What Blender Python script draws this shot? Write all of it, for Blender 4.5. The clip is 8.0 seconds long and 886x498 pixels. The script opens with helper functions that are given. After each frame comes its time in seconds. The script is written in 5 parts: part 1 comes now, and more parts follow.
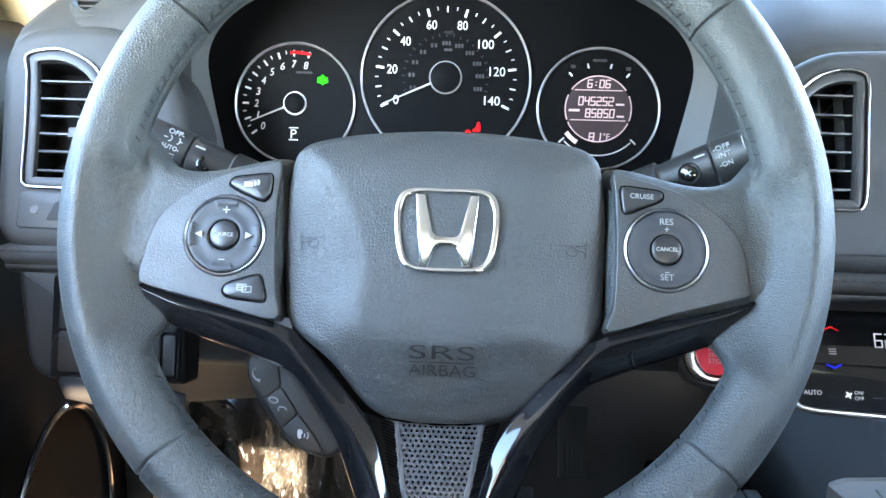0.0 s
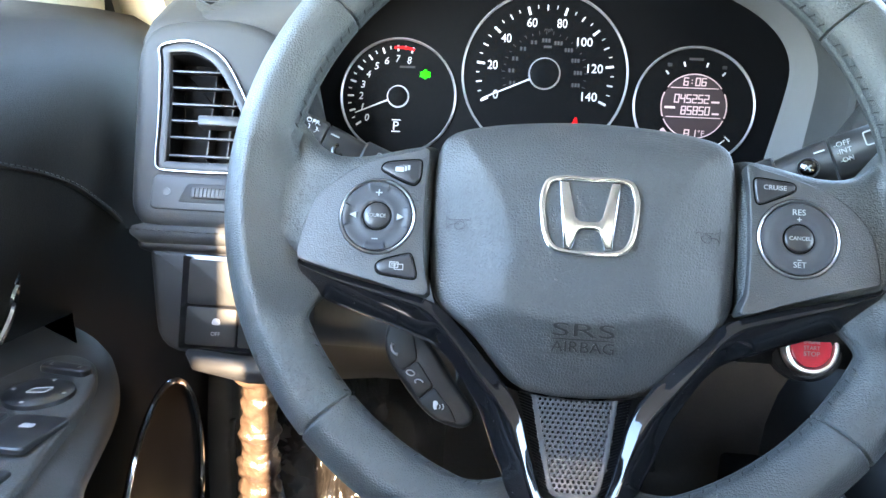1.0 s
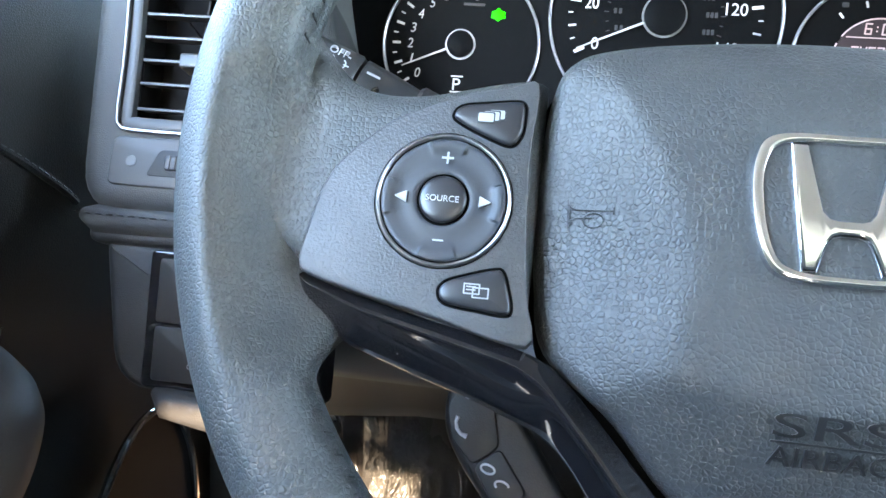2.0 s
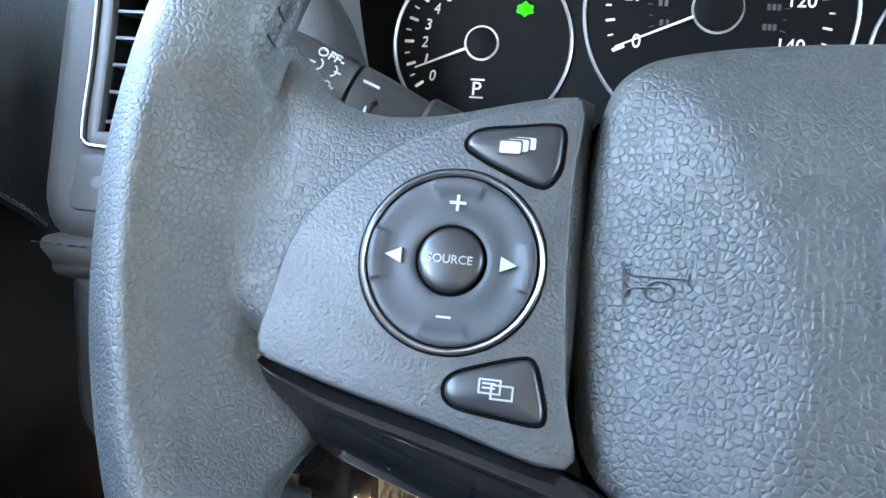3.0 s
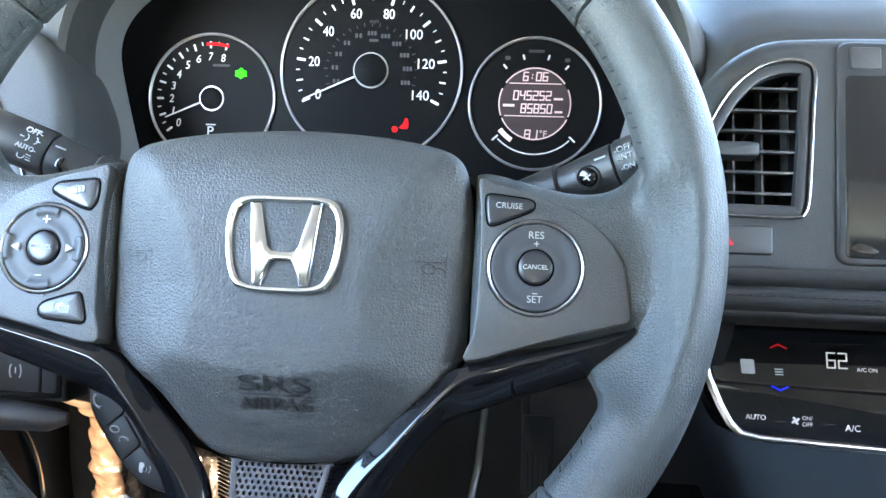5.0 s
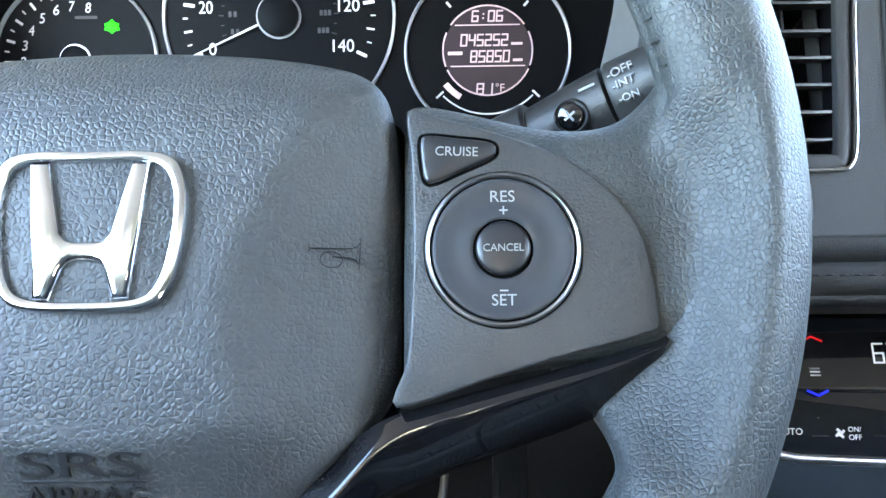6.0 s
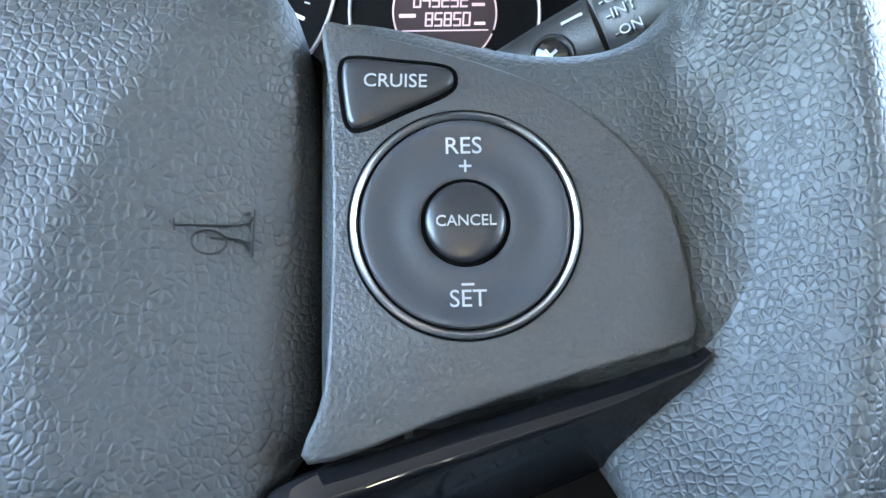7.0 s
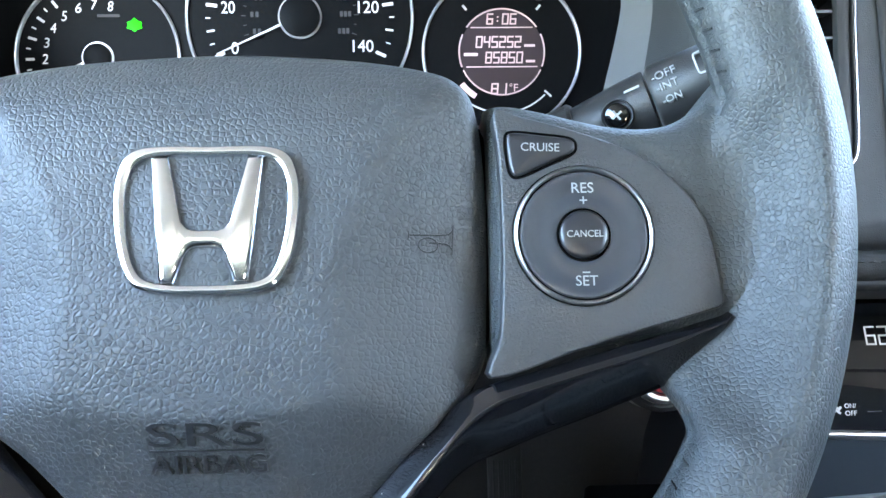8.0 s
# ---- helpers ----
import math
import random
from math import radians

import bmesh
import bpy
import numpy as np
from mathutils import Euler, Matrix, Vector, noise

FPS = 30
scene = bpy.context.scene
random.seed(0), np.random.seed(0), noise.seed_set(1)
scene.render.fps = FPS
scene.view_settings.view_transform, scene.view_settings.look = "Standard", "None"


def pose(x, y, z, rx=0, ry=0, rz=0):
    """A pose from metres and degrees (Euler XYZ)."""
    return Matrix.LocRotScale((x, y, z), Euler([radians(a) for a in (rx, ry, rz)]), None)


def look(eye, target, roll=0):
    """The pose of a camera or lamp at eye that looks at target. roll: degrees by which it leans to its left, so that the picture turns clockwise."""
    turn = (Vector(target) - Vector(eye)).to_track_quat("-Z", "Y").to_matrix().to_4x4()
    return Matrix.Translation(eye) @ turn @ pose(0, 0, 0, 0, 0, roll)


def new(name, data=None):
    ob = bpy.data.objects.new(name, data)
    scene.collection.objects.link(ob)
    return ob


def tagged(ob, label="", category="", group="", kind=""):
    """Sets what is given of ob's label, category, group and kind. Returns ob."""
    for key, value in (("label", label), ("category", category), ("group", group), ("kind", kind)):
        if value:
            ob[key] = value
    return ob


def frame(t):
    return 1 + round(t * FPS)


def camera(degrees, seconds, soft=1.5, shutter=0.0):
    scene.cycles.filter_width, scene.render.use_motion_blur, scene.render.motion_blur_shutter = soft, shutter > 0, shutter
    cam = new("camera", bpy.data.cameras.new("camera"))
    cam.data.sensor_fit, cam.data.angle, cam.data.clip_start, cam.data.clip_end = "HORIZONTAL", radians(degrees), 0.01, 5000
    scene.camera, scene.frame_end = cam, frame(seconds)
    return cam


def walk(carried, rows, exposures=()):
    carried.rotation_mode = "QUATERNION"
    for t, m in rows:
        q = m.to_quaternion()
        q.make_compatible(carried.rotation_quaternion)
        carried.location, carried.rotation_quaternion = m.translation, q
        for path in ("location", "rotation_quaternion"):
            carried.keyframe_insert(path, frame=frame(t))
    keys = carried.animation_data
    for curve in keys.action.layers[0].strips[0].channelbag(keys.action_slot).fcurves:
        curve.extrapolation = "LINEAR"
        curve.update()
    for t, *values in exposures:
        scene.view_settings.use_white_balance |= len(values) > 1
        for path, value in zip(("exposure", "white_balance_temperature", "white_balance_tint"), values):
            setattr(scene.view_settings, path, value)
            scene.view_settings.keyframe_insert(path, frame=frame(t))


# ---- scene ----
cam = camera(62.0, 8.0)
PATH = [
    (0, (0.018, -0.349, 0.741), (-0.075, 1.595, 0.278), 1.4),
    (0.5, (0.007, -0.421, 0.755), (-0.122, 1.52, 0.288), 1.7),
    (1, (-0.037, -0.378, 0.737), (-0.211, 1.559, 0.267), 2.2),
    (1.2, (-0.049, -0.338, 0.729), (-0.242, 1.595, 0.254), 2.4),
    (2.3, (-0.08, -0.177, 0.696), (-0.371, 1.74, 0.205), 3.4),
    (2.5, (-0.081, -0.159, 0.7), (-0.385, 1.753, 0.201), 3.2),
    (3, (-0.082, -0.152, 0.703), (-0.415, 1.757, 0.206), 3.0),
    (3.5, (-0.049, -0.217, 0.715), (-0.387, 1.692, 0.224), 3.0),
    (4, (0.006, -0.339, 0.748), (-0.301, 1.578, 0.267), 2.6),
    (4.5, (0.057, -0.357, 0.754), (-0.189, 1.569, 0.273), 1.9),
    (5, (0.094, -0.299, 0.742), (-0.064, 1.636, 0.261), 1.2),
    (5.2, (0.097, -0.273, 0.733), (-0.03, 1.663, 0.249), 0.8),
    (6.3, (0.098, -0.161, 0.702), (0.081, 1.778, 0.211), -1.2),
    (6.5, (0.1, -0.148, 0.698), (0.113, 1.79, 0.205), -1.1),
    (7, (0.101, -0.126, 0.688), (0.153, 1.814, 0.204), -0.9),
    (7.5, (0.091, -0.128, 0.695), (0.154, 1.808, 0.199), -0.7),
    (8, (0.062, -0.205, 0.71), (0.118, 1.732, 0.215), -0.4),
]
walk(cam, [(t, look(eye, target, roll)) for t, eye, target, roll in PATH], exposures=[(0, 6.70, 6750, 8), (1.2, 6.70, 6750, 8), (2.6, 6.6, 6750, 8), (4.0, 6.64, 6800, 8), (5.0, 6.70, 6850, 8), (6.4, 6.68, 6700, 8), (8, 6.65, 6700, 8)])

# ---- world, sun ----
SUN_TO = Vector((0.29, -1.0, 0.40)).normalized()
world = bpy.data.worlds.new("sky")
scene.world = world
world.use_nodes = True
wn = world.node_tree.nodes
sky = wn.new("ShaderNodeTexSky")
sky.sky_type, sky.sun_disc = "NISHITA", False
sky.dust_density, sky.ozone_density = 1.0, 1.5
sky.sun_elevation = math.asin(SUN_TO.z)
sky.sun_rotation = math.atan2(SUN_TO.x, SUN_TO.y)
world.node_tree.links.new(sky.outputs[0], wn["Background"].inputs[0])
wn["Background"].inputs[1].default_value = 0.15
sun_data = bpy.data.lights.new("sun", "SUN")
sun_data.energy, sun_data.angle, sun_data.color = 1.8, radians(0.5), (1.0, 0.77, 0.54)
sun = new("sun", sun_data)
sun.matrix_world = look((0, 0, 6), Vector((0, 0, 6)) - SUN_TO)


# ---- materials ----
def material(name, color, rough=0.5, metal=0.0, spec=0.5, coat=0.0, emit=0.0, vary=0.12, scale=40.0, bump=(), rough_vary=0.0):
    """bump: rows of (kind, scale, strength, distance)."""
    m = bpy.data.materials.new(name)
    m.use_nodes = True
    nt = m.node_tree
    n, link = nt.nodes, nt.links.new
    b = n["Principled BSDF"]
    b.inputs["Base Color"].default_value = (*color, 1)
    b.inputs["Roughness"].default_value = rough
    b.inputs["Metallic"].default_value = metal
    b.inputs["Specular IOR Level"].default_value = spec
    b.inputs["Coat Weight"].default_value = coat
    b.inputs["Coat Roughness"].default_value = 0.04
    if emit:
        b.inputs["Emission Color"].default_value = (*color, 1)
        b.inputs["Emission Strength"].default_value = emit
    co = n.new("ShaderNodeTexCoord")
    if vary:
        tx = n.new("ShaderNodeTexNoise")
        tx.inputs["Scale"].default_value, tx.inputs["Detail"].default_value = scale, 5
        link(co.outputs["Object"], tx.inputs["Vector"])
        mx = n.new("ShaderNodeMix")
        mx.data_type = "RGBA"
        mx.inputs["A"].default_value = (*[c * (1 - vary) for c in color], 1)
        mx.inputs["B"].default_value = (*[min(1, c * (1 + vary)) for c in color], 1)
        link(tx.outputs["Fac"], mx.inputs["Factor"])
        link(mx.outputs["Result"], b.inputs["Base Color"])
        if rough_vary:
            mr = n.new("ShaderNodeMapRange")
            mr.inputs["To Min"].default_value, mr.inputs["To Max"].default_value = rough - rough_vary, rough + rough_vary
            mr.inputs["From Min"].default_value, mr.inputs["From Max"].default_value = 0.3, 0.7
            link(tx.outputs["Fac"], mr.inputs["Value"])
            link(mr.outputs["Result"], b.inputs["Roughness"])
    last = None
    for kind, sc, strength, dist in bump:
        if kind == "cells":
            t0 = n.new("ShaderNodeTexNoise")
            t0.inputs["Scale"].default_value, t0.inputs["Detail"].default_value = sc * 0.35, 2
            link(co.outputs["Object"], t0.inputs["Vector"])
            warp = n.new("ShaderNodeMix")
            warp.data_type = "VECTOR"
            warp.inputs["Factor"].default_value = 0.35 / sc
            link(co.outputs["Object"], warp.inputs["A"])
            link(t0.outputs["Color"], warp.inputs["B"])
            t = n.new("ShaderNodeTexVoronoi")
            t.voronoi_dimensions, t.feature = "3D", "DISTANCE_TO_EDGE"
            t.inputs["Randomness"].default_value = 0.8
            t.inputs["Scale"].default_value = sc
            link(warp.outputs["Result"], t.inputs["Vector"])
            mr = n.new("ShaderNodeMapRange")
            mr.interpolation_type = "SMOOTHSTEP"
            mr.inputs["From Min"].default_value, mr.inputs["From Max"].default_value = 0.0, 0.26
            link(t.outputs["Distance"], mr.inputs["Value"])
            out = mr.outputs["Result"]
        else:
            t = n.new("ShaderNodeTexNoise")
            t.inputs["Scale"].default_value, t.inputs["Detail"].default_value = sc, 3
            link(co.outputs["Object"], t.inputs["Vector"])
            out = t.outputs["Fac"]
        bp = n.new("ShaderNodeBump")
        bp.inputs["Strength"].default_value, bp.inputs["Distance"].default_value = strength, dist
        link(out, bp.inputs["Height"])
        if last:
            link(last, bp.inputs["Normal"])
        last = bp.outputs["Normal"]
    if last:
        link(last, b.inputs["Normal"])
    return m


LEATHER = material("black_leather", (0.033, 0.0358, 0.0365), 0.49, spec=0.45, bump=(("noise", 120, 0.10, 0.001), ("cells", 640, 0.52, 0.0003), ("noise", 2500, 0.08, 0.0002)), vary=0.15, scale=60, rough_vary=0.05)
PAD = material("grained_vinyl", (0.034, 0.0345, 0.035), 0.5, spec=0.46, bump=(("noise", 200, 0.08, 0.001), ("cells", 580, 0.55, 0.0003), ("noise", 2500, 0.08, 0.0002)), vary=0.12, scale=60, rough_vary=0.05)
PAD_SMOOTH = material("smooth_vinyl", (0.011, 0.0113, 0.0116), 0.45, spec=0.35, vary=0.08)
SATIN = material("satin_black_plastic", (0.033, 0.033, 0.034), 0.42, spec=0.45, bump=(("noise", 1150, 0.75, 0.0004),), vary=0.1, scale=80, rough_vary=0.05)
STALK = material("satin_black_stalk", (0.018, 0.018, 0.019), 0.42, spec=0.35, bump=(("noise", 1700, 0.4, 0.0003),), vary=0.1, scale=80)
BANK = material("matt_black_key", (0.008, 0.008, 0.0085), 0.5, spec=0.22, bump=(("noise", 1700, 0.3, 0.0002),), vary=0.1)
# the brown carries sunlight bounced up from the footwell
UNDER = material("brown_bounce_plastic", (0.05, 0.039, 0.03), 0.5, spec=0.3, bump=(("noise", 900, 0.3, 0.0003),), vary=0.25, scale=30)
BUTTON = material("soft_black_button", (0.014, 0.014, 0.016), 0.33, bump=(("noise", 2600, 0.12, 0.0002),), vary=0.08)
DIAL = material("satin_dial_plastic", (0.026, 0.027, 0.031), 0.5, spec=0.36, bump=(("noise", 2600, 0.12, 0.0002),), vary=0.08)
GLOSS = material("piano_black_plastic", (0.005, 0.005, 0.006), 0.06, coat=0.0, vary=0.0, bump=(("noise", 30, 0.02, 0.001),))
gn, gl_link = GLOSS.node_tree.nodes, GLOSS.node_tree.links.new
g_co, g_vo, g_lt, g_sep, g_gt, g_mul, g_mix = (gn.new("ShaderNode" + k) for k in ("TexCoord", "TexVoronoi", "Math", "SeparateColor", "Math", "Math", "Mix"))
g_vo.inputs["Scale"].default_value = 260
g_lt.operation, g_gt.operation, g_mul.operation, g_mix.data_type = "LESS_THAN", "GREATER_THAN", "MULTIPLY", "RGBA"
g_lt.inputs[1].default_value, g_gt.inputs[1].default_value = 0.065, 0.86
g_mix.inputs["A"].default_value, g_mix.inputs["B"].default_value = (0.005, 0.005, 0.006, 1), (0.16, 0.15, 0.14, 1)
gl_link(g_co.outputs["Object"], g_vo.inputs["Vector"])
gl_link(g_vo.outputs["Distance"], g_lt.inputs[0])
gl_link(g_vo.outputs["Color"], g_sep.inputs[0])
gl_link(g_sep.outputs[0], g_gt.inputs[0])
gl_link(g_lt.outputs[0], g_mul.inputs[0])
gl_link(g_gt.outputs[0], g_mul.inputs[1])
gl_link(g_mul.outputs[0], g_mix.inputs["Factor"])
gl_link(g_mix.outputs["Result"], gn["Principled BSDF"].inputs["Base Color"])
# near-black without sheen, stands in for the shade in gaps and behind parts
GAP_SHADE = material("gap_shade_black", (0.003, 0.003, 0.003), 0.8, spec=0.0, vary=0.0)
CHROME = material("chrome", (0.66, 0.67, 0.69), 0.13, metal=1.0, vary=0.05, scale=90)
VENT_CHROME = material("vent_chrome", (0.26, 0.26, 0.268), 0.22, metal=1.0, vary=0.05, scale=90)
RING_CHROME = material("dial_ring_chrome", (0.55, 0.55, 0.56), 0.3, metal=1.0, vary=0.05, scale=90)
SATIN_CHROME = material("satin_silver", (0.7, 0.7, 0.71), 0.28, metal=1.0, vary=0.05, scale=90)
MESH_GREY = material("grey_mesh_plastic", (0.06, 0.06, 0.064), 0.4, metal=0.3, vary=0.1, scale=200)
DASH = material("grey_soft_dash", (0.026, 0.027, 0.0285), 0.6, spec=0.28, bump=(("cells", 900, 0.3, 0.0002),), vary=0.08, scale=30, rough_vary=0.04)
DASH_LOW = material("black_dash_plastic", (0.011, 0.011, 0.012), 0.5, spec=0.3, bump=(("cells", 900, 0.3, 0.0002),), vary=0.12, scale=30)
BEZEL = material("grey_bezel_plastic", (0.10, 0.10, 0.103), 0.45, bump=(("noise", 1500, 0.15, 0.0003),), vary=0.06)
KNEE = material("grey_knee_plastic", (0.065, 0.064, 0.066), 0.5, spec=0.3, bump=(("noise", 1500, 0.1, 0.0003),), vary=0.06)
TRAY_GREY = material("pale_grey_tray", (0.2, 0.205, 0.21), 0.5, spec=0.4, bump=(("noise", 1500, 0.15, 0.0003),), vary=0.06)
CONSOLE = material("console_grey_plastic", (0.010, 0.010, 0.011), 0.5, spec=0.16, bump=(("cells", 900, 0.25, 0.0002),), vary=0.08, scale=30)
VENT_GREY = material("grey_vent_plastic", (0.026, 0.0265, 0.0285), 0.45, spec=0.3, bump=(("noise", 1500, 0.1, 0.0003),), vary=0.05)
SLAT = material("slat_plastic", (0.03, 0.03, 0.0315), 0.4, spec=0.35, vary=0.05)
BLACK = material("matt_black_face", (0.003, 0.003, 0.0035), 0.5, spec=0.04, vary=0.0)
LENS_RING = material("silver_gauge_ring", (0.3, 0.285, 0.29), 0.35, metal=0.6, vary=0.04)
PRINT = material("white_print", (0.26, 0.26, 0.26), 0.5, vary=0.0)
GLOW = material("lit_white_print", (0.46, 0.445, 0.455), 0.5, spec=0.2, vary=0.0, emit=0.005)
GLOW_DIM = material("dim_grey_print", (0.038, 0.036, 0.038), 0.5, spec=0.1, vary=0.0, emit=0.001)
LCD = material("lcd_pink_segments", (0.5, 0.34, 0.34), 0.5, vary=0.0, emit=0.002)
LCD_BACK = material("lcd_dark_glass", (0.02, 0.0125, 0.0155), 0.3, spec=0.3, vary=0.0, emit=0.006)
RED_GLOW = material("red_lamp", (0.6, 0.004, 0.006), 0.5, spec=0.1, vary=0.0, emit=0.005)
GREEN_GLOW = material("green_lamp", (0.005, 0.8, 0.0), 0.5, spec=0.1, vary=0.0, emit=0.012)
BLUE_GLOW = material("blue_lamp", (0.01, 0.02, 0.8), 0.5, spec=0.1, vary=0.0, emit=0.006)
RED_BTN = material("red_button", (0.45, 0.012, 0.025), 0.25, coat=0.6, vary=0.1, scale=300)
CREAM = material("cream_pillar_trim", (0.55, 0.5, 0.38), 0.7, bump=(("noise", 900, 0.2, 0.0004),), vary=0.08, scale=20)
HEADLINER = material("grey_headliner", (0.42, 0.405, 0.38), 0.9, bump=(("noise", 1200, 0.3, 0.0005),), vary=0.06, scale=20)
PALE = material("pale_fill_panel", (0.5, 0.48, 0.44), 0.9, bump=(("noise", 1200, 0.3, 0.0005),), vary=0.06, scale=20)
CARPET = material("black_carpet", (0.02, 0.02, 0.021), 0.95, bump=(("noise", 900, 0.8, 0.002),), vary=0.3, scale=200)
GLOSS_BOX = material("glossy_black_box", (0.012, 0.011, 0.011), 0.25, spec=0.4, vary=0.15, scale=50, bump=(("noise", 60, 0.25, 0.002),))
PEDAL = material("black_pedal_plastic", (0.006, 0.006, 0.006), 0.6, spec=0.2, vary=0.1)
RUBBER = material("black_rubber", (0.012, 0.012, 0.012), 0.75, spec=0.25, vary=0.1)
STEEL = material("bare_steel", (0.3, 0.28, 0.26), 0.3, metal=1.0, vary=0.15, scale=60)
THREAD = material("black_thread", (0.012, 0.012, 0.013), 0.55, spec=0.3, vary=0.1)
ARM_LEATHER = material("black_armrest_leather", (0.03, 0.03, 0.031), 0.5, spec=0.4, bump=(("cells", 700, 0.25, 0.0003),), vary=0.12, scale=25)
DOOR_TRIM = material("black_door_leather", (0.0135, 0.0127, 0.0125), 0.58, spec=0.22, bump=(("cells", 700, 0.35, 0.0003),), vary=0.12, scale=25)
ASPHALT = material("pale_concrete", (0.32, 0.31, 0.29), 0.9, bump=(("noise", 60, 0.5, 0.01),), vary=0.25, scale=4)
SCREEN = material("screen_glass", (0.012, 0.012, 0.013), 0.08, vary=0.0)


def plastic_film(name, color, alpha):
    m = bpy.data.materials.new(name)
    m.use_nodes = True
    b = m.node_tree.nodes["Principled BSDF"]
    b.inputs["Base Color"].default_value = (*color, 1)
    b.inputs["Roughness"].default_value = 0.16
    b.inputs["Specular IOR Level"].default_value = 1.0
    b.inputs["Alpha"].default_value = alpha
    return m


FILM = plastic_film("clear_plastic_film", (0.009, 0.0075, 0.0065), 0.5)
FILM_HAZE = plastic_film("hazy_plastic_film", (0.04, 0.038, 0.036), 0.45)
WRAP = material("brown_crumpled_wrap", (0.03, 0.02, 0.0145), 0.28, coat=0.6, vary=0.5, scale=60, bump=(("noise", 70, 0.6, 0.006),))

# ---- building helpers ----
MM = 0.001


def part(name, bm, mat, parent=None, label="", at=None, sharp=38):
    """One mesh object, in its parent's own axes."""
    bmesh.ops.recalc_face_normals(bm, faces=bm.faces)
    me = bpy.data.meshes.new(name)
    bm.to_mesh(me)
    bm.free()
    me.materials.append(mat)
    me.shade_smooth()
    me.set_sharp_from_angle(angle=radians(sharp))
    ob = new(name, me)
    if parent:
        ob.parent = parent
    if at is not None:
        ob.matrix_basis = at
    return tagged(ob, label)


def thing(name, at, label, category, group="", kind=""):
    return_ob = new(name)
    return_ob.empty_display_size = 0.02
    return_ob.matrix_basis = at
    return tagged(return_ob, label, category, group, kind)


def smooth_loop(pts, n=6):
    """A closed Catmull-Rom line through the points."""
    out, k = [], len(pts)
    for i in range(k):
        p0, p1, p2, p3 = (Vector(pts[(i + j) % k]) for j in (-1, 0, 1, 2))
        for s in range(n):
            t = s / n
            out.append(0.5 * (2 * p1 + (p2 - p0) * t + (2 * p0 - 5 * p1 + 4 * p2 - p3) * t * t + (3 * p1 - p0 - 3 * p2 + p3) * t ** 3))
    return out


def rounded(pts, r, n=5):
    """A polygon with rounded corners; r: one radius, or one a corner."""
    out, k = [], len(pts)
    for i in range(k):
        a, b, c = (Vector(pts[(i + j) % k]) for j in (-1, 0, 1))
        rad = r[i] if isinstance(r, (list, tuple)) else r
        d1, d2 = (a - b), (c - b)
        cut = min(rad, d1.length * 0.48, d2.length * 0.48)
        s, e = b + d1.normalized() * cut, b + d2.normalized() * cut
        for j in range(n + 1):
            t = j / n
            out.append((1 - t) ** 2 * s + 2 * t * (1 - t) * b + t * t * e)
    return out


def box_loop(x0, y0, x1, y1, r, n=4):
    return rounded([(x0, y0), (x1, y0), (x1, y1), (x0, y1)], r, n)


def area(loop):
    return sum(a.x * b.y - b.x * a.y for a, b in zip(loop, loop[1:] + loop[:1])) / 2


def inset(loop, d):
    """The outline moved inwards by d."""
    k, sign, out = len(loop), (1 if area(loop) > 0 else -1), []
    for i in range(k):
        a, b, c = loop[i - 1], loop[i], loop[(i + 1) % k]
        e1, e2 = (b - a), (c - b)
        if e1.length < 1e-9 or e2.length < 1e-9:
            e1 = e2 = c - a
        n1, n2 = Vector((-e1.y, e1.x)).normalized(), Vector((-e2.y, e2.x)).normalized()
        m = n1 + n2
        m = m / max(m.length_squared / 2, 0.5)
        out.append(b + m * d * sign)
    return out


def skin(bm, rings, closed=True, cap0=False, cap1=False):
    """Faces between rings of points."""
    vs = [[bm.verts.new(p) for p in ring] for ring in rings]
    k = len(rings[0])
    for a, b in zip(vs, vs[1:]):
        for i in range(k if closed else k - 1):
            j = (i + 1) % k
            bm.faces.new((a[i], a[j], b[j], b[i]))
    if cap0:
        bm.faces.new(vs[0])
    if cap1:
        bm.faces.new(vs[-1])
    return vs


def plate(loop, z0, z1, bevel=0.5, crown=0.0, rings=6, unit=MM, bm=None):
    """A solid of that outline from z0 to z1, its upper edge rounded, its top arched by crown."""
    bm = bm or bmesh.new()
    rs = [[(p.x, p.y, z0) for p in loop]]
    for a in (0, 30, 60, 90):
        c = inset(loop, bevel * (1 - math.cos(radians(a)))) if a else loop
        rs.append([(p.x, p.y, z1 - bevel + bevel * math.sin(radians(a))) for p in c])
    top = inset(loop, bevel)
    mid = sum(top, Vector((0, 0))) / len(top)
    if crown:
        for i in range(1, rings):
            s = 1 - i / rings
            rs.append([(*(mid + (p - mid) * s), z1 + crown * (1 - s * s)) for p in top])
    rs = [[tuple(c * unit for c in p) for p in ring] for ring in rs]
    skin(bm, rs, cap0=True, cap1=True)
    return bm


def frame_plate(outer, inner, z0, z1, bevel=0.4, unit=MM, bm=None):
    """A frame between two outlines of as many points each."""
    bm = bm or bmesh.new()
    rs = [[(p.x, p.y, z0) for p in outer]]
    for a in (0, 45, 90):
        c = inset(outer, bevel * (1 - math.cos(radians(a)))) if a else outer
        rs.append([(p.x, p.y, z1 - bevel + bevel * math.sin(radians(a))) for p in c])
    for a in (90, 45, 0):
        c = inset(inner, -bevel * (1 - math.cos(radians(a)))) if a else inner
        rs.append([(p.x, p.y, z1 - bevel + bevel * math.sin(radians(a))) for p in c])
    rs.append([(p.x, p.y, z0) for p in inner])
    rs.append(rs[0])
    rs = [[tuple(c * unit for c in p) for p in ring] for ring in rs]
    skin(bm, rs)
    bmesh.ops.remove_doubles(bm, verts=bm.verts, dist=1e-7)
    return bm


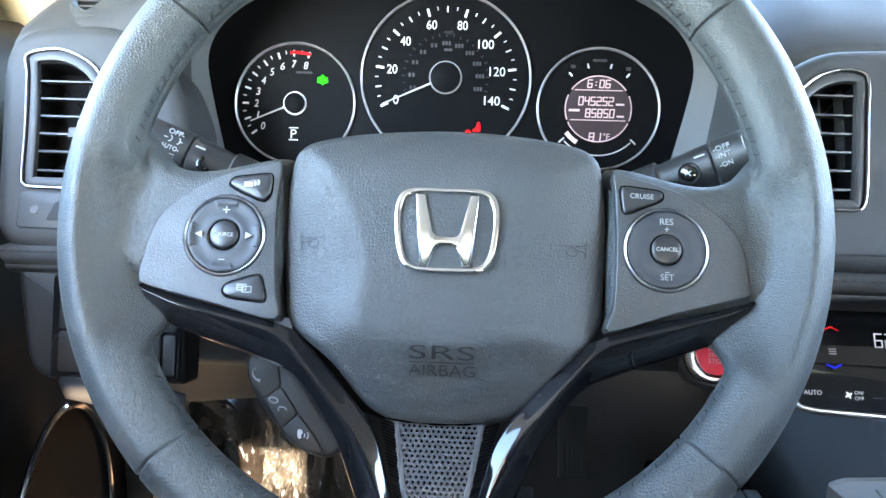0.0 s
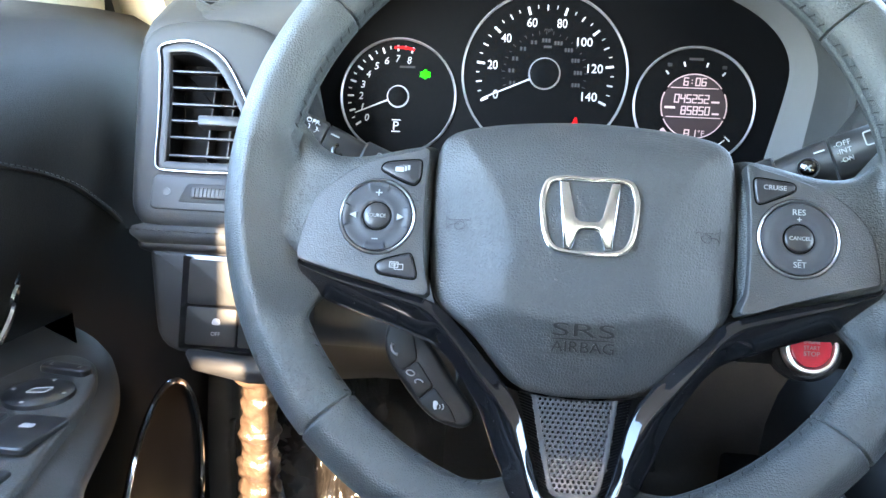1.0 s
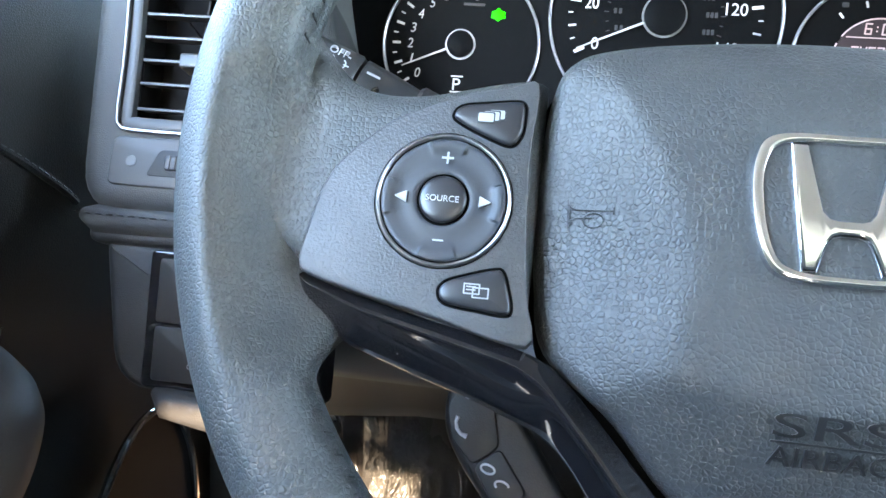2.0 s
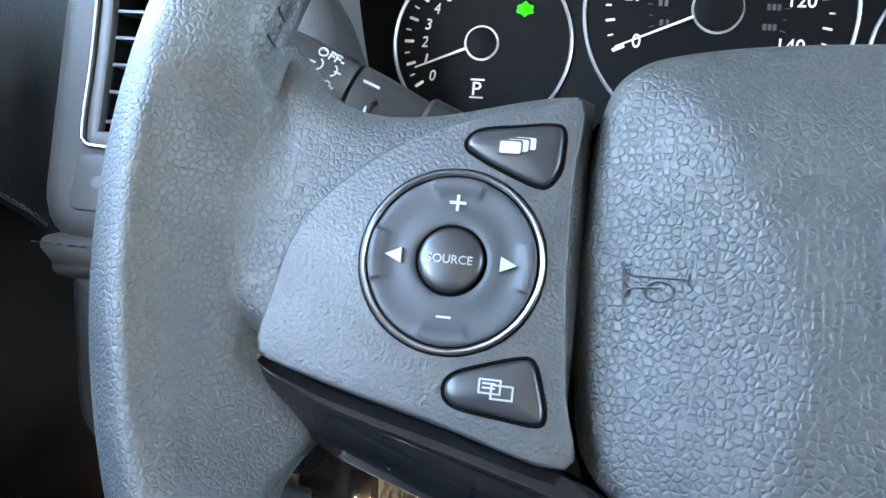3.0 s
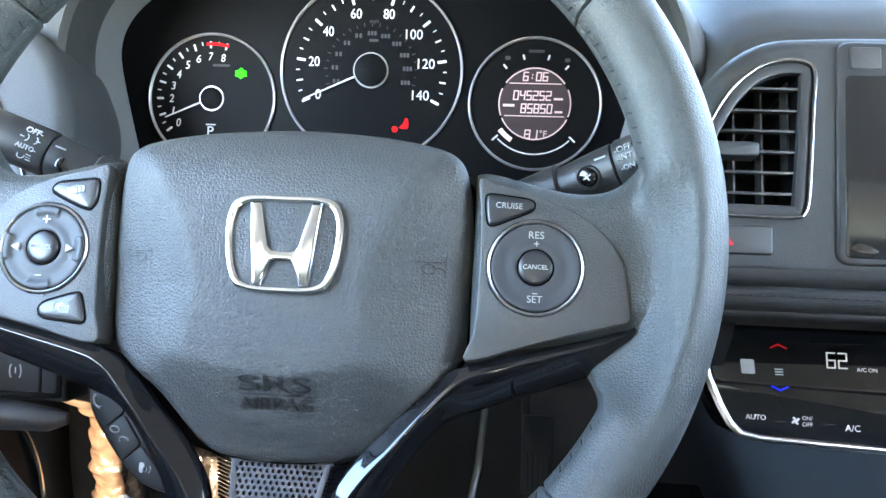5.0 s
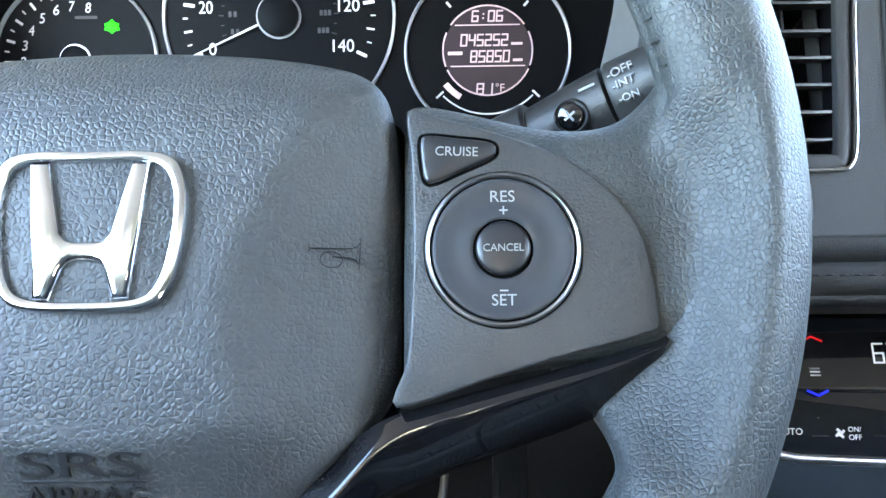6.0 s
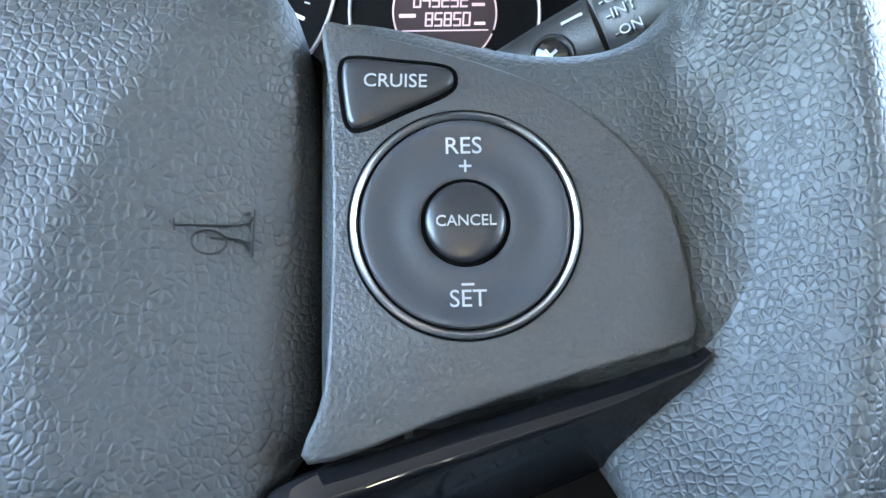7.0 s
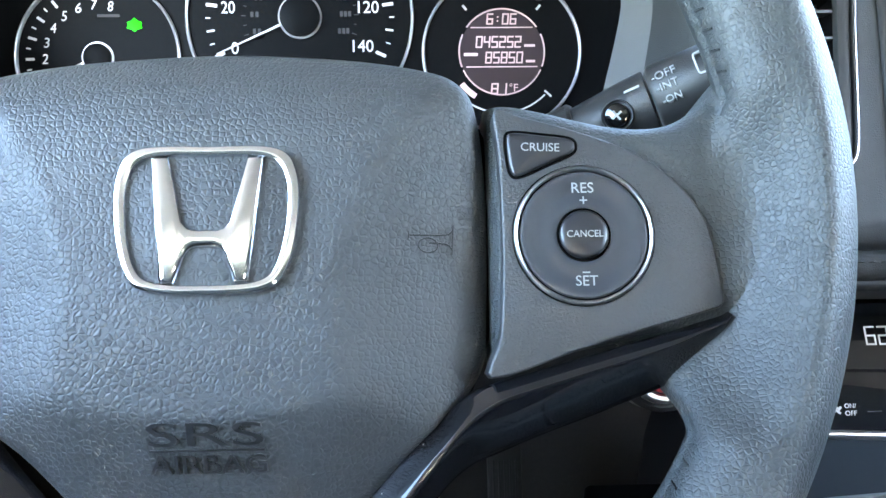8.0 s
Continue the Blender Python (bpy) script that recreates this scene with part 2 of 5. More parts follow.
def plate_hole(loop, hole, z0, z1, bevel=0.5, unit=MM):
    """A solid as plate() makes it, with an opening through it."""
    bm = bmesh.new()
    rs = [[(p.x, p.y, z0) for p in loop]]
    for a in (0, 22, 45, 68, 90):
        c = inset(loop, bevel * (1 - math.cos(radians(a)))) if a else loop
        rs.append([(p.x, p.y, z1 - bevel + bevel * math.sin(radians(a))) for p in c])
    outer = skin(bm, [[tuple(c * unit for c in p) for p in ring] for ring in rs])[-1]
    inner = skin(bm, [[(p.x * unit, p.y * unit, z * unit) for p in hole] for z in (z1, z0)])[0]
    edges = [bm.edges.get((a, b)) for lp in (outer, inner) for a, b in zip(lp, lp[1:] + lp[:1])]
    bmesh.ops.triangle_fill(bm, use_beauty=True, use_dissolve=False, edges=edges)
    return bm


def lathe(profile, steps=64, centre=(0, 0), wobble=None, unit=MM, bm=None):
    """Rows of (radius, height) turned round the z axis."""
    bm = bm or bmesh.new()
    rings = []
    for r, z in profile:
        ring = []
        for i in range(steps):
            a = 2 * math.pi * i / steps
            dz = wobble(r, a) if wobble else 0
            ring.append(((centre[0] + r * math.cos(a)) * unit, (centre[1] + r * math.sin(a)) * unit, (z + dz) * unit))
        rings.append(ring)
    skin(bm, rings, cap0=profile[0][0] > 0.01, cap1=profile[-1][0] > 0.01)
    return bm


def tube(points, radius, sides=8, closed=False, unit=1.0, bm=None, squash=1.0):
    """A round bar along a line of points."""
    bm = bm or bmesh.new()
    pts = [Vector(p) * unit for p in points]
    rings, k = [], len(pts)
    up = Vector((0.13, 0.21, 0.97)).normalized()
    for i, p in enumerate(pts):
        a = pts[i - 1] if (i or closed) else p
        b = pts[(i + 1) % k] if (i < k - 1 or closed) else p
        d = (b - a).normalized()
        s = d.cross(up).normalized()
        u = s.cross(d)
        rr = radius[i] if isinstance(radius, (list, tuple)) else radius
        rings.append([p + (s * math.cos(q) + u * math.sin(q) * squash) * rr * unit for q in (2 * math.pi * j / sides for j in range(sides))])
    if closed:
        rings.append(rings[0])
    skin(bm, rings, cap0=not closed, cap1=not closed)
    if closed:
        bmesh.ops.remove_doubles(bm, verts=bm.verts, dist=1e-7)
    return bm


def block(x0, y0, z0, x1, y1, z1, r=0.004, bm=None):
    """A box with rounded edges all round the top and upright corners, in metres."""
    return plate(box_loop(x0, y0, x1, y1, max(r, 1e-4), 3), z0, z1, bevel=min(r, (z1 - z0) * 0.45), unit=1.0, bm=bm)


def writing(name, body, width, mat, parent, x, y, z, unit=MM, turn=0.0, height=0.0, label="", thick=0.00012, lean=0.0, tip=0.0):
    """Raised lettering of that width, its middle at x, y."""
    cu = bpy.data.curves.new(name, "FONT")
    cu.body, cu.align_x, cu.align_y, cu.extrude = body, "CENTER", "CENTER", 0.0
    cu.resolution_u, cu.shear = 4, lean
    tmp = new("tmp", cu)
    me = bpy.data.meshes.new_from_object(tmp.evaluated_get(bpy.context.evaluated_depsgraph_get()))
    bpy.data.objects.remove(tmp)
    bpy.data.curves.remove(cu)
    me.name = name
    co = np.array([v.co for v in me.vertices])
    lo, hi = co.min(0), co.max(0)
    s = width * unit / (hi[0] - lo[0])
    sy = height * unit / (hi[1] - lo[1]) if height else s
    for v in me.vertices:
        v.co = ((v.co.x - (lo[0] + hi[0]) / 2) * s, (v.co.y - (lo[1] + hi[1]) / 2) * sy, 0)
    bm = bmesh.new()
    bm.from_mesh(me)
    bpy.data.meshes.remove(me)
    got = bmesh.ops.extrude_face_region(bm, geom=list(bm.faces))
    for v in got["geom"]:
        if isinstance(v, bmesh.types.BMVert):
            v.co.z += thick
    return part(name, bm, mat, parent, label, at=pose(x * unit, y * unit, z * unit, tip, 0, turn), sharp=20)


def bar(name, x, y, w, h, z, mat, parent, unit=MM, turn=0.0, label="", thick=0.12):
    return part(name, plate(box_loop(-w / 2, -h / 2, w / 2, h / 2, min(w, h) * 0.2, 2), 0, thick, 0.03, unit=unit), mat, parent, label, at=pose(x * unit, y * unit, z * unit, 0, 0, turn))


def smin(a, b, k):
    h = max(k - abs(a - b), 0) / k
    return min(a, b) - h * h * k / 4


def step(a, b, t):
    t = min(1, max(0, (t - a) / (b - a)))
    return t * t * (3 - 2 * t)


# ---- steering wheel ----
wheel = thing("steering_wheel", pose(0, 0, 0.661, 66, 0, 0), "black leather steering wheel with chrome emblem and gloss trim", "steering wheel")
RC, RMID, RZ = (-1.4, 17.0), 171.4, 0.0
SEAMS = [37, 144, 225, 318]
STITCH = 2.5  # degrees from stitch to stitch


def rim_point(th, ph):
    """A point of the rim's skin; th round the wheel, ph round the bar (0 outwards, 90 towards the driver)."""
    d = math.degrees(th) % 360
    e = 0
    for mid, down in ((191, 1), (349, -1)):
        off = ((d - mid + 180) % 360 - 180) * down
        e += 42 * (1 - step(0.15, 1.0, abs(off) / (17.5 if off > 0 else 20)))
    off = (d - 270 + 180) % 360 - 180
    e += 12 * (1 - step(0.15, 1.0, abs(off) / 20))
    c, s = math.cos(ph), math.sin(ph)
    dip = 0
    for q in SEAMS:
        o = abs((d - q + 180) % 360 - 180)
        dip += 1.3 * max(0, 1 - o / 0.42)
    # the sewn seam on the inner side: a crease, puckered from stitch to stitch
    pd = math.degrees(ph) % 360
    crease = (1 - step(2, 10, e)) * math.exp(-((pd - 178) / 5) ** 2)
    pucker = (1 - step(2, 10, e)) * math.exp(-((pd - 166) / 7.0) ** 2) * (0.5 - 0.5 * math.cos(2 * math.pi * d / STITCH))
    a, b = 16.6 - dip - 1.1 * crease - 0.7 * pucker, 16.8 - dip - 1.1 * crease - 0.7 * pucker
    rad = a * c if c > 0 else a * c - e * (-c) ** 1.3
    z = b * s
    if c < 0:
        z -= 30.0 * (1 - math.exp(-e * 2.4 * (-c) / 30.0))
    foot = abs((d - 270 + 180) % 360 - 180)
    z -= 17.0 * (1 - step(0.3, 1.0, foot / 20))
    # a soft ridge on the front face
    z += 1.3 * math.exp(-((math.degrees(ph) - 80) / 13) ** 2)
    r = RMID + rad
    return ((RC[0] + r * math.cos(th)) * MM, (RC[1] + r * math.sin(th)) * MM, (RZ + z) * MM)


angles = sorted(set([i * 0.5 for i in range(720)] + [q + o for q in SEAMS for o in (-0.45, -0.2, 0, 0.2, 0.45)]))
bm = bmesh.new()
around = [10 * j for j in range(14)] + [140 + 4 * j for j in range(16)] + [204 + 12 * j for j in range(13)]
rim_rings = [[rim_point(radians(a), radians(j)) for j in around] for a in angles]
skin(bm, rim_rings + [rim_rings[0]])
bmesh.ops.remove_doubles(bm, verts=bm.verts, dist=1e-7)
rim = part("rim", bm, LEATHER, wheel, "black grained leather rim", sharp=60)

bm = bmesh.new()
for i in range(int(360 / STITCH)):
    a = STITCH * (i + 0.5)
    if any(abs((a - q + 180) % 360 - 180) < 1.2 for q in SEAMS) or any(abs((a - q + 180) % 360 - 180) < w for q, w in ((270, 14), (190, 21), (350, 21))):
        continue
    run = [Vector(rim_point(radians(a + 0.12 * k), radians(160 + 3.6 * k))) for k in range(5)]
    heart = Vector(((RC[0] + RMID * math.cos(radians(a))) * MM, (RC[1] + RMID * math.sin(radians(a))) * MM, RZ * MM))
    tube([p + (p - heart).normalized() * 0.0002 for p in run], 0.00038, 5, bm=bm)
tagged(part("stitching", bm, THREAD, rim, "black thread stitching"), kind="stuff")


BRIDGE = [((80.5, 44.5), (80.5, -37), -9), ((83, 44), (82, -37), -4), ((87, 43.2), (86, -37), -1), ((98, 40.5), (98, -34), 0), ((114, 36), (114, -31), 0), ((126, 34.5), (128, -29), 0), ((136, 35.5), (140, -27), -0.2), ((144, 39.5), (149, -23), -0.6), ((152, 49), (158, -14), -1.6), ((162, 60), (169, -3), -6), ((172, 70), (179, 8), -16)]


def rim_front(x, y):
    """Height of the rim's driver-side skin over a point of the wheel's plane."""
    dx, dy = x - RC[0], y - RC[1]
    th, r = math.atan2(dy, dx), math.hypot(dx, dy)
    last = None
    for k in range(0, 31):
        p = rim_point(th, radians(60 + 4 * k))
        rp, zp = math.hypot(p[0] / MM - RC[0], p[1] / MM - RC[1]), p[2] / MM
        if last and (last[0] - r) * (rp - r) <= 0:
            f = (last[0] - r) / max(1e-6, last[0] - rp)
            return last[1] + (zp - last[1]) * f
        last = (rp, zp)
    return -60.0


def hub_side(s):
    """Leather bridge between hub and rim on one side, run out smoothly over the rim."""
    stations = []
    for (a0, b0, d0), (a1, b1, d1) in zip(BRIDGE, BRIDGE[1:]):
        for k in range(6):
            t = k / 6
            stations.append((Vector(a0).lerp(Vector(a1), t), Vector(b0).lerp(Vector(b1), t), d0 + (d1 - d0) * t))
    stations.append((Vector(BRIDGE[-1][0]), Vector(BRIDGE[-1][1]), BRIDGE[-1][2]))
    # even out the corners between the stations
    for _ in range(10):
        stations = [stations[0]] + [tuple((p + 2 * q + r) / 4 for p, q, r in zip(u, v, w)) for u, v, w in zip(stations, stations[1:], stations[2:])] + [stations[-1]]
    cross = [(0.0, -22), (0.0, -10), (0.012, -7.2), (0.03, -5.2), (0.06, -3.5), (0.09, -2.4), (0.13, -1.7), (0.18, -1.3)] + [(0.22 + 0.06 * k, -1.2) for k in range(12)] + [(0.92, -1.8), (0.96, -3.4), (0.985, -6), (1.0, -9.5), (1.0, -22)]
    rings = []
    for up, low, drop in stations:
        a, b = Vector((s * up.x + 1.5, up.y)), Vector((s * low.x + 1.5, low.y))
        ring = []
        for f, z in cross:
            p = a + (b - a) * f
            h = z + drop
            if z > -20:
                zr = rim_front(p.x, p.y) - 0.25
                h = -smin(-h, -zr, 8.0) - 0.4 * step(-10, -16, drop)
            ring.append((p.x * MM, p.y * MM, h * MM))
        rings.append(ring)
    bm = bmesh.new()
    skin(bm, rings, cap0=True, cap1=True)
    return part("spoke_cover", bm, LEATHER, wheel, "leather spoke cover", sharp=70)


hub_side(-1), hub_side(1)

# hub behind the pad
part("hub", plate(smooth_loop([(-78, 40), (0, 58), (80, 40), (80, -35), (40, -82), (-38, -82), (-76, -38)], 6), -60, -16, 4), GAP_SHADE, wheel)

# airbag pad
pad_pts = [(-78, 38), (-73.5, 47.5), (-62, 54), (-37, 59.5), (1, 62.5), (38, 60), (64, 54.5), (75.5, 48), (80, 38), (82, 22), (82.7, 5), (82, -20), (79.5, -39), (64, -58), (46, -79),
           (36, -85), (20, -88), (2, -89), (-16, -88), (-32, -83), (-52, -60), (-74, -41.5), (-79, -20), (-80.5, 0), (-80, 22)]
pad_loop = inset(smooth_loop(pad_pts, 6), 0.9)


def pad_height(x, y):
    x -= 1
    ax = abs(x)
    xc = 35 + 0.42 * max(0, y + 14) ** 1.0 * (0.75 + 0.004 * max(0, y))
    yl = -44.0 + 0.0028 * x * x
    z = 7.0 - 0.0011 * y * y
    z = smin(z, 7.0 - 0.34 * (ax - xc), 0.8)
    z = smin(z, 7.0 - 0.5 * (yl - y), 1.0)
    z = smin(z, 7.0 - 0.72 * (y - 41), 9)
    return z


bm = bmesh.new()
pad_mid = Vector((1, -10))
rs = [[(p.x, p.y, -30) for p in pad_loop]]
for a in (0, 18, 36, 54, 72, 90):
    c = inset(pad_loop, 5 * (1 - math.cos(radians(a))))
    rs.append([(p.x, p.y, pad_height(p.x, p.y) - 7 + 7 * math.sin(radians(a)) - 1.2) for p in c])
inner_loop = inset(pad_loop, 5)
for i in range(1, 44):
    s = 1 - i / 44
    ring = []
    for p in inner_loop:
        q = pad_mid + (p - pad_mid) * s
        ring.append((q.x, q.y, pad_height(q.x, q.y) - 1.2 * step(0.8, 1, s)))
    rs.append(ring)
rs = [[tuple(c * MM for c in p) for p in ring] for ring in rs]
skin(bm, rs, cap1=True)
pad = part("airbag_cover", bm, PAD, wheel, "black grained airbag cover with creased facets", sharp=70)

# emblem
EMB = [(-16, 24.3), (3.2, 25.0), (22, 24.3), (27.8, 17), (28.0, 3), (25.0, -10.5), (19, -15.6), (3.2, -16.6), (-12.2, -15.6), (-18.3, -10.5), (-21.6, 3), (-21.6, 17)]
emb_out = smooth_loop(EMB, 8)
emb_in = [Vector((3.2, 4)) + Vector(((p.x - 3.2) * 0.87, (p.y - 4) * 0.86)) for p in emb_out]
emblem = part("emblem", frame_plate(emb_out, emb_in, 3, 9.6, 1.2), CHROME, pad, "polished chrome emblem frame")
part("emblem_backing", plate(inset(emb_out, 1.5), 2, 8.0, 0.3), PAD, emblem)
BARS = [(-12.7, 22.0), (-7.6, 22.0), (-3.4, 3.6), (-1.6, 1.9), (0.3, 1.5), (6.1, 1.5), (7.9, 1.9), (9.4, 3.6), (13.8, 22.0), (18.6, 21.8), (15.2, -13.0), (10.9, -13.2),
        (8.4, -5.6), (7.3, -4.0), (5.4, -3.4), (0.6, -3.4), (-1.0, -4.0), (-2.2, -5.6), (-4.8, -13.4), (-9.2, -13.4)]
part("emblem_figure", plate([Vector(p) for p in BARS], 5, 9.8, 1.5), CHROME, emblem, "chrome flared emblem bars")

# embossed lettering and signs on the pad, following its surface
def drape(ob, cx, cy, lift, flip=1):
    """Lays a flat part made round the origin onto the pad at cx, cy."""
    ob.matrix_basis = Matrix.Identity(4)
    for v in ob.data.vertices:
        x, y = cx + flip * v.co.x / MM, cy + v.co.y / MM
        v.co = (x * MM, y * MM, (pad_height(x, y) + lift) * MM + v.co.z)


for body, y, w, h in (("SRS", -53.2, 31, 6.4), ("AIRBAG", -61.4, 31.5, 5.2)):
    drape(writing("embossed_letters", body, w, PAD_SMOOTH, pad, 0, 0, 0, height=h, thick=0.0011), 3.2, y, -0.2)
line = part("embossed_line", plate(box_loop(-15.5, -0.35, 15.5, 0.35, 0.2, 2), -0.4, 0.7, 0.15), PAD_SMOOTH, pad)
drape(line, 3.2, -57.7, 0.0)
for side, cx in ((1, -63.5), (-1, 64.5)):
    mouth = [(-6.6 + 0.05 * k, 4.4 - 0.86 * k) for k in range(11)]
    upper = [(-6.4, 3.0), (-5.6, 2.0), (-4.2, 1.5), (-1.0, 1.3), (3.0, 1.2), (6.2, 1.1)]
    lower = [(-6.2, -2.8), (-5.4, -1.5), (-4.0, -1.0), (-1.6, -0.9), (0.6, -0.9)]
    tip = [(6.3, 2.2), (6.3, 1.1), (6.3, 0.0)]
    bend = [(0.8 + 2.8 * math.cos(q), -1.6 + 2.1 * math.sin(q)) for q in (radians(20 * k) for k in range(19))]
    bm = bmesh.new()
    for run in (mouth, upper, lower, bend, tip):
        tube([(x, y, 0) for x, y in run], 0.26, 6, unit=MM, bm=bm)
    drape(part("horn_sign", bm, PAD_SMOOTH, pad, "embossed horn sign"), cx, -0.4, 0.25, side)

# switch panels
PANEL_L = [(-81.6, 38.2), (-91, 36.3), (-103, 33.6), (-115, 29.0), (-125, 23.4), (-134.3, 15.4), (-140.5, 8.0), (-144, 0), (-146, -9), (-147.6, -18), (-147.6, -22.5), (-144.6, -25.6),
           (-127, -30.2), (-107, -34.4), (-78.5, -40.3), (-79.6, -25), (-81.5, -2), (-82, 20)]
PANEL_R = [(83.6, 38.2), (92, 36), (103, 33), (115, 29), (125.2, 24.4), (133.1, 18.9), (138.8, 13.2), (143, 7), (145.5, 0.5), (147, -8), (148, -17.5), (147, -20.8), (143, -22.3), (124.4, -27.2),
           (105, -32.8), (81, -40), (83.6, -28), (84.8, -9), (84.9, 10), (84.4, 26)]


def dial(x, y, facets):
    ring = part("dial_ring", lathe([(20.3, -3), (20.25, 0.3), (20.0, 0.85), (19.6, 1.1), (19.2, 0.9), (18.95, 0.5), (18.9, -2)], 96), RING_CHROME, None, "thin chrome dial ring")

    def wave(r, a):
        if not facets:
            tab = max(0.0, abs(math.sin(a)))
            return 0.5 * step(0.93, 0.96, tab) * step(15.5, 18.2, r) - 0.75 * math.exp(-((r - 13) / 3.2) ** 2)
        near = abs((math.degrees(a) + 45) % 90 - 45)
        tab = 1 - step(17, 21, near)
        return 0.5 * tab * step(14.2, 16.2, r) - 1.0 * (1 - tab) * step(12, 17, r) * step(19.5, 17.5, r) * 0.35 - 0.55 * math.exp(-((r - 13) / 3.0) ** 2)

    prof = [(18.6, -2.5), (18.5, 0.3), (18.2, 0.8), (17.8, 1.0), (17.2, 1.1), (16.4, 1.1), (15.6, 1.05), (14.8, 1.0), (14, 0.95), (13, 0.9), (12, 0.85), (11, 0.85), (10, 0.85), (9, 0.8), (8.3, 0.65), (7.9, 0.4), (7.75, -2)]
    dish = part("dial_pad", lathe(prof, 144, wobble=wave), DIAL, None, "black rocker dial", sharp=30)
    cap = part("centre_button", lathe([(7.0, -2), (7.05, 0.9), (6.85, 1.3), (6.3, 1.65), (5, 1.95), (3.4, 2.15), (1.8, 2.25), (0.2, 2.3)], 56), BUTTON, None)
    return ring, dish, cap


def switch_panel(name, outline, cx, cy, facets):
    base = part(name, plate(smooth_loop(outline, 4), -14, 0, 0.9), SATIN, wheel, "satin black switch panel")
    # flat black disc just proud of the panel, in place of a shaded gap
    part("dial_gap_shade", lathe([(20.75, -0.3), (20.7, 0.08), (20.2, 0.08), (18, 0.05), (0.1, 0.05)], 72, (cx, cy)), GAP_SHADE, base)
    ring, dish, cap = dial(cx, cy, facets)
    for ob in (ring, dish, cap):
        ob.parent, ob.matrix_basis = base, pose(cx * MM, cy * MM, 0)
    return base, dish, cap


panel_l, dish_l, cap_l = switch_panel("switch_panel", PANEL_L, -106.6, 0.0, True)
panel_r, dish_r, cap_r = switch_panel("switch_panel", PANEL_R, 108.4, 0.2, False)


def key(outline, base, label):
    loop = smooth_loop(outline, 5)
    # flat black sheet round the key, in place of the gap's shade
    part("key_gap_shade", plate(inset(loop, -0.85), -0.5, 0.08, 0.03), GAP_SHADE, base)
    return part("key", plate(loop, -1, 1.2, 1.1, crown=0.55), BUTTON, base, label)


key_a = key([(-106, 26.2), (-103.6, 29.4), (-95, 30.8), (-87.6, 31.7), (-85.4, 30.6), (-85.1, 26), (-85.6, 21.6), (-87.5, 18.6), (-90.2, 18.4), (-97, 21.0), (-103, 23.8)], panel_l, "black display key with white sign")
key_b = key([(-104.7, -27.2), (-103, -24.2), (-97, -21.8), (-89.7, -19.6), (-86.9, -20), (-85, -25), (-83.8, -30), (-85.2, -32), (-93, -31.4), (-102.4, -30.2)], panel_l, "black menu key with white sign")
key_c = key([(87, 29.2), (89, 30.8), (97, 30.0), (105.4, 28.8), (107, 26.6), (105.4, 24.3), (97.5, 20.8), (91, 18), (88.3, 18.4), (87.3, 23)], panel_r, "black cruise key with white lettering")

writing("lettering", "SOURCE", 9.8, PRINT, cap_l, 0, 0, 2.1, thick=0.0004)
writing("plus_sign", "+", 3.6, PRINT, dish_l, 0.2, 12.6, 1.35)
bar("minus_sign", 0, -12.4, 3.2, 0.5, 1.35, PRINT, dish_l)
for s in (-1, 1):
    part("arrow_sign", plate([Vector((s * 14.4, 0)), Vector((s * 10.8, 1.7)), Vector((s * 10.8, -1.7))], 0.6, 1.7, 0.05), PRINT, dish_l)
writing("lettering", "CANCEL", 10.4, PRINT, cap_r, 0, 0, 2.1, thick=0.0004)
writing("lettering", "RES", 6.3, PRINT, dish_r, 0, 13.6, 1.5)
writing("plus_sign", "+", 2.2, PRINT, dish_r, 0.2, 10.0, 1.0)
bar("minus_sign", 0, -11.0, 2.2, 0.4, 1.15, PRINT, dish_r)
writing("lettering", "SET", 6.3, PRINT, dish_r, 0, -13.4, 1.5)
writing("lettering", "CRUISE", 11.2, PRINT, key_c, 96.6, 26.0, 1.85, turn=-2)
for i in range(3):
    x, y = -93.2 - 1.6 * i, 26.9 - 0.55 * i
    part("page_gap", plate(box_loop(x - 2.7, y - 1.75, x + 2.7, y + 1.75, 0.6, 3), 1.4, 1.78 + 0.06 * i, 0.02), BUTTON, key_a)
    part("page_sign", plate(box_loop(x - 2.3, y - 1.35, x + 2.3, y + 1.35, 0.5, 3), 1.4, 1.81 + 0.06 * i, 0.02), PRINT, key_a)
for x, y in ((-95.2, -25.6), (-92.6, -26.6)):
    o = box_loop(x - 2.4, y - 1.6, x + 2.4, y + 1.6, 0.2, 2)
    part("page_sign", frame_plate(o, inset(o, 0.4), 1.2, 1.92, 0.05), PRINT, key_b)
for y in (-25.0, -25.9):
    bar("page_sign", -95.4, y, 2.8, 0.4, 1.75, PRINT, key_b)


TRIM = [((-146.8, -24.6), (-148.2, -30.5)), ((-144.5, -26.0), (-146.0, -34.5)), ((-138, -27.8), (-140.5, -39)), ((-128, -30.6), (-131.5, -45.0)), ((-107, -35.2), (-113, -51)), ((-90, -38.8), (-96, -56)), ((-78, -41.8), (-83, -60.5)),
        ((-70, -45.5), (-72, -65)), ((-60, -54.5), (-63, -73)), ((-47, -68.5), (-53.5, -86)), ((-34.5, -82.5), (-46, -98)), ((-26.5, -95), (-39, -115)), ((-21.5, -110), (-32.5, -130)), ((-17, -126), (-27.5, -145)), ((-12, -137), (-19, -158)), ((-4, -141), (-6, -163)), ((2.5, -141.5), (2.5, -164))]


